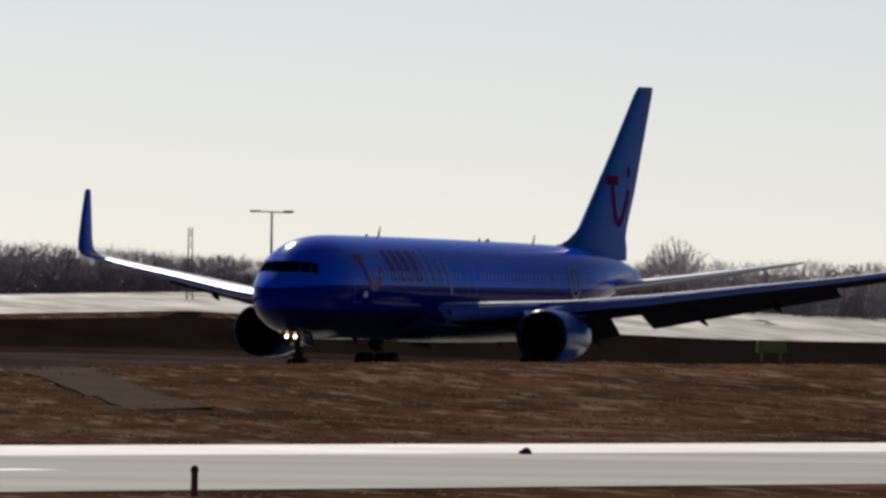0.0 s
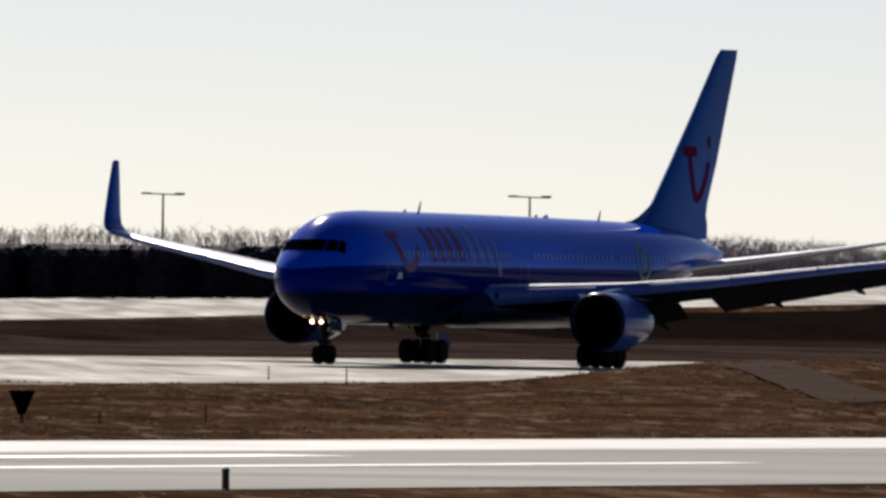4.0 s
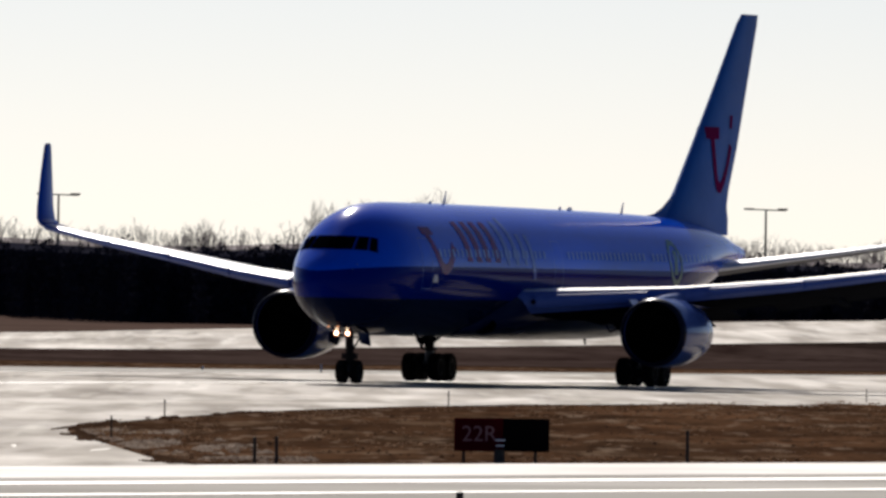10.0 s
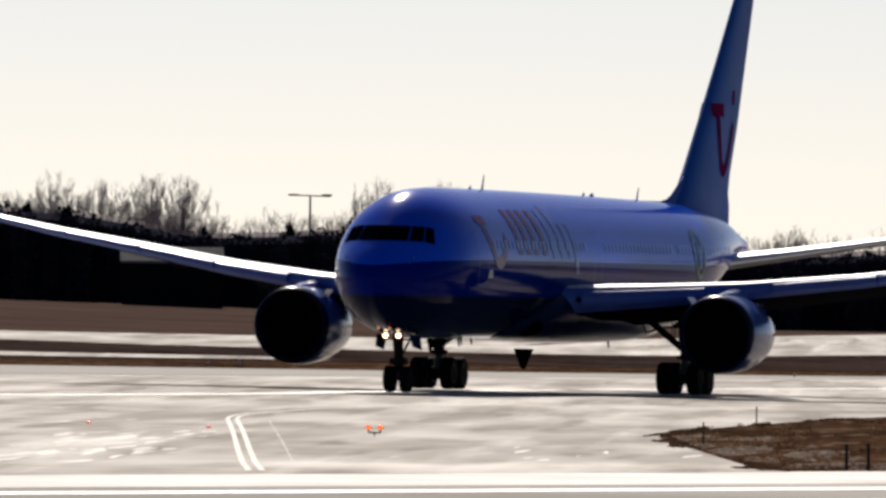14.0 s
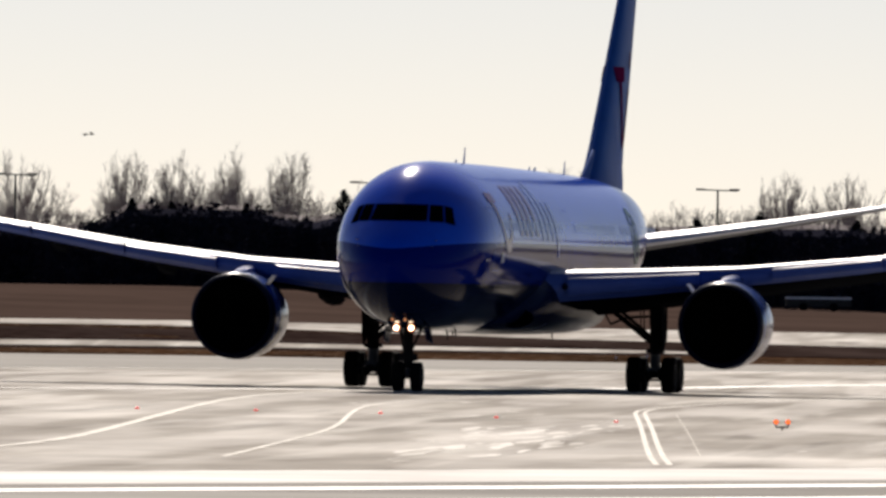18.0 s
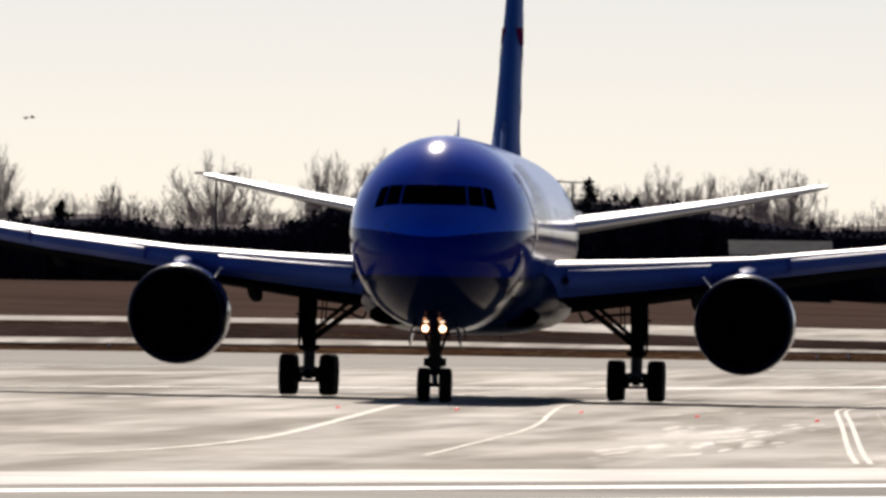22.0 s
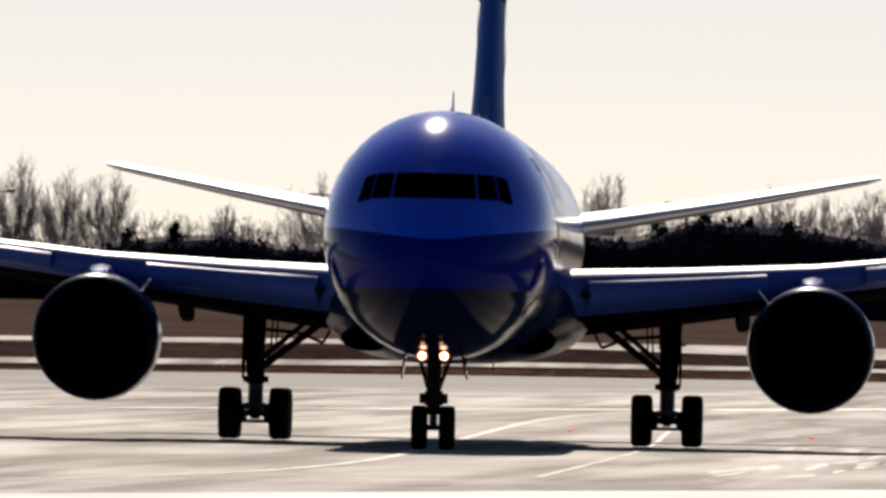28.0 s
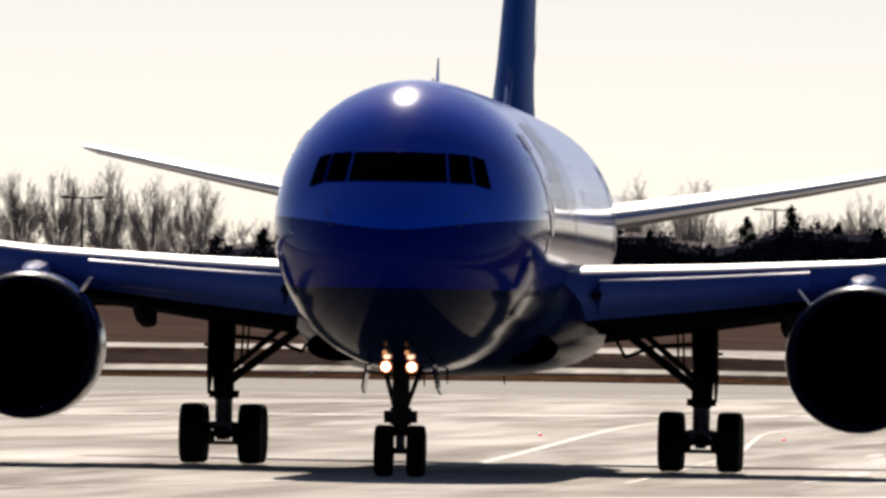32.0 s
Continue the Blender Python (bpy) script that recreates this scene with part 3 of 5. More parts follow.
def ribbon(points, width):
    """Quads along a smoothed (station, z) line of given width."""
    pts = [Vector(p) for p in points]
    for _ in range(2):
        out = [pts[0]]
        for a, b in zip(pts, pts[1:]):
            out += [a * 0.75 + b * 0.25, a * 0.25 + b * 0.75]
        pts = out + [pts[-1]]
    rows = []
    for i, p in enumerate(pts):
        d = (pts[min(i + 1, len(pts) - 1)] - pts[max(i - 1, 0)]).normalized()
        w = Vector((-d.y, d.x)) * width / 2
        rows.append((p - w, p + w))
    return rows


def side_ribbon(name, points, width, mat, side, label=""):
    bm = bmesh.new()
    last = None
    for pair in ribbon(points, width):
        now = [bm.verts.new((side * (hull_x(q.x, q.y) + 0.014), q.x - S0, q.y)) for q in pair]
        if last:
            bm.faces.new((last[0], now[0], now[1], last[1]))
        last = now
    return part(name, bm, mat, airliner, label, True)


pane_me = None
for side in (1, -1):
    # painted shapes on the flank
    side_ribbon("flank_emblem", [(7.8, 6.1), (8.3, 5.2), (9.0, 4.55), (9.8, 4.75), (10.5, 5.6)], 0.42, DARKRED, side, "red curved emblem")
    side_patch("flank_emblem_bar", [(7.4, 6.0), (8.6, 6.0), (8.5, 6.3), (7.3, 6.3)], DARKRED, side)
    for s, z0, z1, w, mat in ((11.6, 4.95, 6.55, 0.6, DARKRED), (12.7, 4.95, 6.55, 0.6, DARKRED), (13.8, 4.95, 6.55, 0.6, DARKRED), (15.0, 4.95, 6.55, 0.6, DARKRED), (16.4, 4.85, 6.6, 0.4, LILAC), (17.5, 4.85, 6.75, 0.4, LILAC), (18.6, 4.85, 6.1, 0.35, LILAC), (19.6, 4.3, 6.1, 0.35, LILAC)):
        side_patch("flank_title_bar", [(s + 0.35, z0), (s + 0.35 + w, z0), (s + w, z1), (s, z1)], mat, side)
    circ = [(38.2 + 0.75 * math.cos(a), 5.1 + 0.85 * math.sin(a)) for a in [i * math.pi / 8 for i in range(17)]]
    side_ribbon("rear_emblem", circ, 0.22, LIME, side, "lime ring emblem")
    side_patch("rear_emblem_bar", [(37.9, 4.6), (38.3, 4.6), (38.5, 5.6), (38.1, 5.6)], LIME, side)
    circ = [(51.2 + 0.4 * math.cos(a), 5.55 + 0.36 * math.sin(a)) for a in [i * math.pi / 8 for i in range(17)]]
    side_ribbon("tail_ring", circ, 0.12, LILAC, side, "pale ring on the tail cone")
    side_patch("white_flank_patch", [(7.75, 4.1), (8.35, 4.1), (8.2, 4.4), (7.85, 4.4)], WHITE, side)
    # doors: thin dark frames
    for s in (6.6, 22.6, 43.6):
        for pts in ([(s, 3.85), (s, 5.85)], [(s + 1.05, 3.85), (s + 1.05, 5.85)], [(s, 5.85), (s + 1.05, 5.85)], [(s, 3.85), (s + 1.05, 3.85)]):
            side_ribbon("door_seam", pts, 0.025, LILAC, side)
    # cabin windows
    for lo, hi in ((8.6, 21.8), (24.4, 34.2), (35.2, 42.8)):
        s = lo
        while s < hi:
            if pane_me is None:
                ob = side_patch("cabin_window", [(s, 5.14), (s + 0.2, 5.14), (s + 0.2, 5.44), (s, 5.44)], CABIN, side, 0.02, 2)
                pane_me, pane_s = ob.data, s
            else:
                ob = new("cabin_window", pane_me)
                ob.parent = airliner
                ob.location = (0 if side > 0 else -2 * hull_x(pane_s, 5.28) - 0.04, s - pane_s, 0)
            s += 0.53

# belly fairing where the wings meet the hull
rings = []
for s, hw, zt, zb in ((15.0, 1.2, 2.5, 1.98), (16.5, 2.1, 3.3, 1.9), (18.5, 2.7, 4.0, 1.84), (21, 2.9, 4.1, 1.8), (26, 2.9, 4.0, 1.8), (30, 2.75, 3.8, 1.82), (33, 2.2, 3.2, 1.88), (36, 1.1, 2.4, 1.98)):
    zc = (zt + zb) / 2
    rings.append([(hw * math.copysign(abs(math.cos(a)) ** 0.75, math.cos(a)), s - S0, zc + (zt - zc) * math.copysign(abs(math.sin(a)) ** 0.85, math.sin(a))) for a in [2 * math.pi * i / 32 for i in range(32)]])
part("belly_fairing", loft(rings), FAIRING, airliner, "wing to body fairing darkened for its shade", True)


# flat black ovals stand in for the shade inside the inlets
for side in (1, -1):
    bm = bmesh.new()
    vs = [bm.verts.new((side * (1.75 + 0.62 * math.cos(a)), 16.2 - S0 + 0.75 * math.sin(a) * 0.5 - 0.35 * math.cos(a), 2.35 + 0.3 * math.sin(a))) for a in [2 * math.pi * i / 20 for i in range(20)]]
    bm.faces.new(vs)
    bmesh.ops.solidify(bm, geom=bm.faces[:], thickness=0.25)
    part("air_inlet", bm, BLACK, airliner, "dark oval air inlet in the fairing")


def foil(x, le, chord, z, thick, twist=0.0, n=12, cut=1.0, camber=0.02, blunt=False):
    """A closed section of a wing at span x; cut shortens it ahead of its flap."""
    up, low = [], []
    for i in range(n + 1):
        c = 0.5 * (1 - math.cos(math.pi * i / n)) * cut
        t = 5 * thick * (0.2969 * math.sqrt(c) - 0.126 * c - 0.3516 * c * c + 0.2843 * c ** 3 - 0.1015 * c ** 4)
        if blunt:
            t = max(t, thick * 0.43 * math.sqrt(min(1.0, c / 0.045)))
        cam_ = camber * (1 - (2 * c - 0.8) ** 2)
        up.append((x, le + c * chord - S0, z + (t + cam_) * chord - twist * c * chord))
        low.append((x, le + c * chord - S0, z + (-t + cam_) * chord - twist * c * chord))
    return up + low[::-1][1:-1] if cut == 1.0 else up + low[::-1][:-1]


# span, leading edge, chord, height, thickness
WINGS = ((1.6, 17.9, 12.9, 3.27, 0.11), (2.6, 18.6, 12.0, 3.31, 0.11), (5.0, 20.2, 10.5, 3.49, 0.105), (8.0, 22.2, 8.4, 3.76, 0.1), (12.0, 24.7, 6.8, 4.24, 0.1), (16.0, 27.3, 5.4, 4.86, 0.1), (20.0, 29.9, 4.0, 5.44, 0.1), (23.3, 32.0, 2.75, 6.0, 0.1))


def wing_at(x):
    return interp(x, WINGS)


flaps = []
for side in (1, -1):
    rings = []
    for x in (1.6, 2.6, 5.0, 8.0, 10.0, 12.0, 14.0, 16.0, 18.0, 19.05, 20.0, 21.8, 23.3):
        le, ch, z, th = wing_at(x)
        rings.append(foil(side * x, le, ch, z, th, 0.035, n=16, cut=0.78 if 2.6 <= x <= 19.1 else 0.9, camber=0.008, blunt=True))
    wing = part("wing", loft(rings), WING, airliner, "pale swept wing, its shaded front and underside darkened", True)
    wing.data.materials.append(UNDERSHADE)
    wing.data.materials.append(FRONTSHADE)
    # faces coloured by how they face the light: underside, top, front
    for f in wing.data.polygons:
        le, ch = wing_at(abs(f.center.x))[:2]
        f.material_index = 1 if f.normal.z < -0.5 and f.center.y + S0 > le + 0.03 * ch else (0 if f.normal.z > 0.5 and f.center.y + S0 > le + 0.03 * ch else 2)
    # slats: the separate leading edge pieces
    for x0, x1 in ((3.0, 6.9), (9.1, 12.4), (12.5, 15.9), (16.0, 19.4), (19.5, 22.8)):
        rings = []
        for k in range(5):
            x = x0 + (x1 - x0) * k / 4
            le, ch, z, th = wing_at(x)
            ch2 = ch * 0.15 + 0.25
            rings.append([(p[0], le - 0.14 - S0 + (p[1] + S0 - le) * 1.0, p[2]) for p in foil(side * x, le - 0.02, ch2 * 1.6, z + 0.04, th * ch / (ch2 * 1.6) * 0.55, 0.03, 12, camber=0.0, blunt=True)])
        part("slat", loft(rings), FRONTSHADE, airliner, "leading edge slat, blue-grey for its shade", True)
    # flaps and aileron hang on hinges behind the wing
    for nm, x0, x1 in (("flap", 2.7, 7.7), ("flap", 9.4, 19.0), ("aileron", 19.2, 22.6)):
        le0, ch0, z0, th0 = wing_at(x0)
        hinge = Vector((side * x0, le0 + ch0 * 0.79 - S0, z0 - 0.035 * 0.79 * ch0 + 0.0))
        rings = []
        for k in range(5):
            x = x0 + (x1 - x0) * k / 4
            le, ch, z, th = wing_at(x)
            f = foil(side * x, le + ch * 0.79, ch * 0.24, z - 0.035 * 0.79 * ch, 0.14, 0.06, 6)
            rings.append([Vector(p) - hinge for p in f])
        ob = part(nm, loft(rings), UNDERSHADE if nm == "flap" else WING, airliner, "trailing edge flap darkened for its shade" if nm == "flap" else "", True)
        ob.location = hinge
        if nm == "flap":
            le1, ch1, z1, th1 = wing_at(x1)
            axis = Vector((side * x1, le1 + ch1 * 0.79 - S0, z1 - 0.035 * 0.79 * ch1)) - hinge
            flaps.append((ob, hinge, axis.normalized() * side))
            for x in (6.3,) if x0 < 5 else (12.0, 15.8):
                le, ch, z, th = wing_at(x)
                c0 = Vector((side * x, le + ch * 0.79 - S0, z - 0.035 * 0.79 * ch)) - hinge
                rings = []
                for f, r, dz in ((0.02, 0.06, -0.2), (0.1, 0.15, -0.24), (0.2, 0.14, -0.2), (0.32, 0.03, -0.16)):
                    rings.append([(c0.x + r * math.cos(a), c0.y + f * ch, c0.z + dz + 1.3 * r * math.sin(a)) for a in [2 * math.pi * i / 10 for i in range(10)]])
                part("fairing_tail", loft(rings), UNDERSHADE, ob, "", True)
    # flap track fairings under the wing
    for x, k_ in ((6.3, 1.3), (12.0, 1.0), (15.8, 0.9)):
        le, ch, z, th = wing_at(x)
        ys = le + ch * 0.52 - S0
        zc = z - 0.035 * 0.6 * ch - th * ch * 0.45
        rings = []
        for k, (r, dz) in enumerate(((0.03, 0.2), (0.13, 0.12), (0.17, 0.06), (0.17, -0.02), (0.12, -0.1), (0.02, -0.16))):
            yy = ys + k * ch * 0.62 / 5
            rings.append([(side * x + r * math.copysign(abs(math.cos(a)) ** 0.6, math.cos(a)), yy, zc + dz + r * k_ * 1.5 * math.copysign(abs(math.sin(a)) ** 0.6, math.sin(a))) for a in [2 * math.pi * i / 16 for i in range(16)]])
        part("flap_fairing", loft(rings), UNDERSHADE, airliner, "", True)
    # winglet
    rings = []
    le, ch, z, th = wing_at(23.3)
    for x, dy, c, zz in ((23.3, 0, 2.75, 6.02), (23.62, 0.25, 2.5, 6.12), (23.84, 0.5, 2.25, 6.38), (23.96, 0.85, 2.0, 6.85), (24.12, 1.6, 1.45, 8.2), (24.26, 2.35, 0.85, 9.42), (24.28, 2.6, 0.5, 9.52)):
        lean = min(1.0, max(0.0, (zz - 6.02) / 0.5))
        ring = []
        for p in foil(0, 0, c, 0, 0.1, 0.0, 8):
            t = p[2]
            ring.append((side * (x - t * lean), le + dy + p[1] + S0 - S0, zz + t * (1 - lean)))
        rings.append(ring)
    part("winglet", loft(rings), BLUE, airliner, "tall blue upturned winglet", True)
    # tailplane
    rings = []
    for x, le, ch, z, th in ((0.9, 46.3, 6.6, 4.9, 0.09), (3.0, 48.0, 5.5, 5.24, 0.085), (6.0, 50.5, 4.0, 5.76, 0.08), (9.0, 53.0, 2.4, 6.32, 0.075), (9.31, 53.5, 1.6, 6.38, 0.06)):
        rings.append(foil(side * x, le, ch, z - 0.018 * ch, th, -0.046, 10, camber=0.0))
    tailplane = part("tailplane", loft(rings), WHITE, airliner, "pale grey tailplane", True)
    tailplane.data.materials.append(TAILSHADE)
    # downward faces take the shade colour
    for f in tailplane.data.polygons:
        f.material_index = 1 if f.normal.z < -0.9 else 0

# fin
rings = []
for z, le, te in ((6.3, 43.0, 52.2), (7.0, 43.6, 52.2), (7.5, 44.4, 52.0), (8.2, 45.3, 52.2), (10.0, 47.3, 53.2), (12.5, 50.0, 54.3), (15.3, 52.9, 55.55), (15.7, 53.5, 55.65)):
    c = te - le
    rings.append([(p[2], p[1] + S0 - S0, z) for p in foil(0, le, c, 0, 0.105, 0, 10, camber=0.0)])
for i, r in enumerate(rings):
    rings[i] = [(p[0] - sum(q[0] for q in r) / len(r), p[1], p[2]) for p in r]
fin = part("fin", loft(rings), FINBLUE, airliner, "tall blue tail fin", True)
bm = bmesh.new()
rings = []
for s, hgt, w in ((41.2, 7.02, 0.03), (42.4, 7.12, 0.06), (43.4, 7.36, 0.09), (44.4, 7.75, 0.12), (45.2, 8.1, 0.13), (45.8, 8.0, 0.1)):
    rings.append([(w, s - S0, 6.7), (w * 0.5, s - S0, hgt - 0.05), (0, s - S0, hgt), (-w * 0.5, s - S0, hgt - 0.05), (-w, s - S0, 6.7)])
loft(rings, bm=bm)
part("dorsal_fin", bm, FINBLUE, airliner, "", True)


def fin_half(s, z):
    le, te = float(np.interp(z, (7.5, 8.2, 10, 12.5, 15.3), (44.4, 45.3, 47.3, 50, 52.9))), float(np.interp(z, (7.5, 8.2, 10, 12.5, 15.3), (52.0, 52.2, 53.2, 54.3, 55.55)))
    c = min(1, max(0, (s - le) / (te - le)))
    return (te - le) * 5 * 0.105 * (0.2969 * math.sqrt(c) - 0.126 * c - 0.3516 * c * c + 0.2843 * c ** 3 - 0.1015 * c ** 4)


for side in (1, -1):
    shapes = [ribbon([(49.0, 10.4), (49.3, 9.3), (49.9, 8.3), (50.7, 8.3), (51.5, 9.2), (51.8, 10.1)], 0.45), ribbon([(48.35, 10.6), (49.9, 10.6)], 0.5), ribbon([(51.5, 11.1), (51.9, 11.1)], 0.55)]
    for nm, rows in zip(("fin_emblem", "fin_emblem_bar", "fin_emblem_dot"), shapes):
        bm = bmesh.new()
        last = None
        for pair in rows:
            now = [bm.verts.new((side * (fin_half(q.x, q.y) + 0.03), q.x - S0, q.y)) for q in pair]
            if last:
                bm.faces.new((last[0], now[0], now[1], last[1]))
            last = now
        part(nm, bm, RED, airliner, "dark red curved emblem", True)

# engines
for side in (1, -1):
    c = (side * 7.92, 0, 2.25)
    y = 19.0 - S0
    outer = [(1.24, 0.12), (1.26, 0.03), (1.29, 0.02), (1.33, 0.08), (1.385, 0.4), (1.42, 1.0), (1.42, 2.0), (1.36, 3.0), (1.22, 4.0), (1.08, 4.7), (1.03, 4.7), (1.0, 4.2), (1.04, 3.0), (1.2, 1.4), (1.22, 0.6)]
    bm = bmesh.new()
    n = 40
    rr = [[(c[0] + r * math.cos(2 * math.pi * i / n), y + s, c[2] + r * math.sin(2 * math.pi * i / n)) for i in range(n)] for r, s in outer]
    loft(rr + [rr[0]], caps=False, bm=bm)
    nac = part("engine_cowl", bm, COWL, airliner, "pale blue engine cowling with dark open intake", True)
    part("intake_lip", turned([(1.215, 0.2), (1.235, 0.04), (1.285, -0.015), (1.345, 0.06), (1.395, 0.4), (1.385, 0.4), (1.29, 0.12), (1.225, 0.4)], 40, "y", (c[0], y, c[2]), caps=False), LIP, nac, "intake lip darkened for backlight", True)
    # black duct and disc replace the intake's inner shade; no fan is built
    part("intake_duct", turned([(1.212, 0.3), (1.195, 1.3), (0.01, 1.32), (0.01, 1.4), (1.18, 1.42)], 32, "y", (c[0], y, c[2]), caps=False), BLACK, nac, "intake painted black for its shade", True)
    bm = turned([(0.02, 0.55), (0.2, 0.75), (0.36, 1.1), (0.38, 1.3), (0.1, 1.31)], 20, "y", (c[0], y, c[2]))
    part("spinner", bm, BLACK, nac, "", True)
    part("core_nozzle", turned([(0.9, 4.2), (0.82, 5.0), (0.62, 5.9), (0.56, 5.9), (0.5, 5.2), (0.4, 6.2), (0.03, 6.9), (0.01, 6.0)], 28, "y", (c[0], y, c[2])), METAL, nac, "metal exhaust nozzle", True)
    rings = []
    for s, zt, w in ((19.6, 3.66, 0.05), (20.2, 3.74, 0.2), (21.0, 3.8, 0.3), (22.5, 3.9, 0.32), (24.5, 3.92, 0.26), (26.5, 3.7, 0.05)):
        zb = 3.5 if s < 23.5 else 3.3
        rings.append([(c[0] + w, s - S0, zb), (c[0] + w, s - S0, zt - 0.16), (c[0] + w * 0.7, s - S0, zt - 0.04), (c[0], s - S0, zt), (c[0] - w * 0.7, s - S0, zt - 0.04), (c[0] - w, s - S0, zt - 0.16), (c[0] - w, s - S0, zb)])
    part("pylon", loft(rings), COWL, airliner, "", True)
    bm = bmesh.new()
    xx = c[0] - side * 0.92
    box(bm, (-0.015, -0.45, 0), (0.015, 0.45, 0.42), Matrix.Translation((xx, y + 1.1, 3.22)) @ Matrix.Rotation(side * radians(-38), 4, "Y"))
    part("nacelle_strake", bm, WHITE, nac)


# ---- landing gear ----
def tyre_mesh(r, w):
    prof = [(r * 0.55, -w * 0.4), (r * 0.8, -w * 0.5), (r * 0.94, -w * 0.46), (r, -w * 0.3), (r * 1.0, -w * 0.12), (r * 0.988, -w * 0.1), (r * 1.0, -w * 0.08), (r * 1.0, w * 0.08), (r * 0.988, w * 0.1), (r, w * 0.12), (r, w * 0.3), (r * 0.94, w * 0.46), (r * 0.8, w * 0.5), (r * 0.55, w * 0.4)]
    return turned(prof, 28, "x")


def rim_mesh(r, w):
    bm = turned([(0.05, -w * 0.36), (r * 0.3, -w * 0.38), (r * 0.42, -w * 0.25), (r * 0.56, -w * 0.42), (r * 0.57, w * 0.42), (r * 0.42, w * 0.25), (r * 0.3, w * 0.38), (0.05, w * 0.36)], 20, "x")
    for k in range(8):
        a = math.pi * k / 4
        tube(bm, (-w * 0.4, r * 0.36 * math.cos(a), r * 0.36 * math.sin(a)), (w * 0.4, r * 0.36 * math.cos(a), r * 0.36 * math.sin(a)), 0.018, n=5)
    return bm


wheels = []


def wheel(x, y, r, w):
    rim = part("wheel", rim_mesh(r, w), GREYSTEEL, airliner, "grey wheel hub", True)
    part("tyre", tyre_mesh(r, w), RUBBER, rim, "black rubber tyre", True)
    rim.location = (x, y, r)
    wheels.append((rim, x, y, r))


for sx in (1, -1):
    wheel(sx * 0.295, 0.0, 0.47, 0.34)
    for dx in (-0.57, 0.57):
        for dy in (-0.71, 0.71):
            wheel(sx * 4.65 + dx, 22.76 + dy, 0.585, 0.46)

# nose leg
bm = bmesh.new()
tube(bm, (0, 0.05, 0.75), (0, -0.1, 2.35), 0.15, 0.17, 12)
tube(bm, (0, 0.05, 0.95), (0, 0.03, 1.25), 0.2, 0.2, 12)
box(bm, (-0.3, -0.12, 0.98), (0.3, 0.12, 1.2))
nose_leg = part("nose_gear_leg", bm, STEEL, airliner, "steel nose gear leg with steering collar", True)
bm = bmesh.new()
tube(bm, (0, 0, 0.47), (0, 0.05, 0.85), 0.085, n=12)
part("oleo", bm, SILVER, nose_leg, "bright oleo piston", True)
bm = bmesh.new()
tube(bm, (-0.34, 0, 0.47), (0.34, 0, 0.47), 0.06, n=10)
part("axle", bm, STEEL, nose_leg)
bm = bmesh.new()
for sx in (1, -1):
    tube(bm, (sx * 0.06, 0.12, 0.5), (sx * 0.03, 0.34, 0.76), 0.03, n=6)
    tube(bm, (sx * 0.03, 0.34, 0.76), (sx * 0.08, 0.15, 1.0), 0.03, n=6)
part("torque_link", bm, STEEL, nose_leg)
bm = bmesh.new()
for sx in (1, -1):
    tube(bm, (sx * 0.12, -0.05, 1.3), (sx * 0.42, 0.7, 2.25), 0.045, n=6)
part("drag_brace", bm, STEEL, nose_leg)
for sx in (1, -1):
    bm = turned([(0.01, -0.02), (0.1, -0.015), (0.12, 0.02), (0.12, 0.1), (0.04, 0.16)], 16, "y", (sx * 0.235, -0.95, 2.0))
    tube(bm, (sx * 0.235, -0.85, 2.0), (sx * 0.1, -0.1, 1.9), 0.03, n=6)
    part("lamp_housing", bm, STEEL, nose_leg, "", True)
    bm = turned([(0.005, -0.035), (0.055, -0.03), (0.078, -0.022), (0.005, -0.02)], 16, "y", (sx * 0.235, -0.95, 2.0))
    part("taxi_light", bm, LAMP, nose_leg, "bright warm landing light", True)
    # glowing ring added to draw the halo round each lamp
    bm = turned([(0.079, -0.022), (0.108, -0.02), (0.112, 0.0), (0.09, 0.0)], 16, "y", (sx * 0.235, -0.95, 2.0), caps=False)
    part("lamp_halo", bm, LAMPHALO, nose_leg, "amber glowing ring for the lamp's halo", True)
    bm = turned([(0.005, -0.03), (0.035, -0.025), (0.045, 0.0), (0.03, 0.1)], 12, "y", (sx * 0.2, -2.05, 2.26))
    part("small_light", bm, LAMP2, nose_leg, "small amber light", True)
    bm = bmesh.new()
    vs = [(sx * 0.62, -0.75, 2.05), (sx * 0.62, 0.55, 2.05), (sx * 0.72, 0.5, 1.5), (sx * 0.7, -0.6, 1.62)]
    f = bm.faces.new([bm.verts.new(v) for v in vs])
    ob = part("nose_gear_door", bm, PAINT, airliner, "open nose gear door")
    ob.modifiers.new("thick", "SOLIDIFY").thickness = 0.04
    bm = bmesh.new()
    tube(bm, (sx * 0.12, 0.1, 1.85), (sx * 0.62, 0.1, 1.9), 0.03, n=6)
    part("door_rod", bm, STEEL, nose_leg)

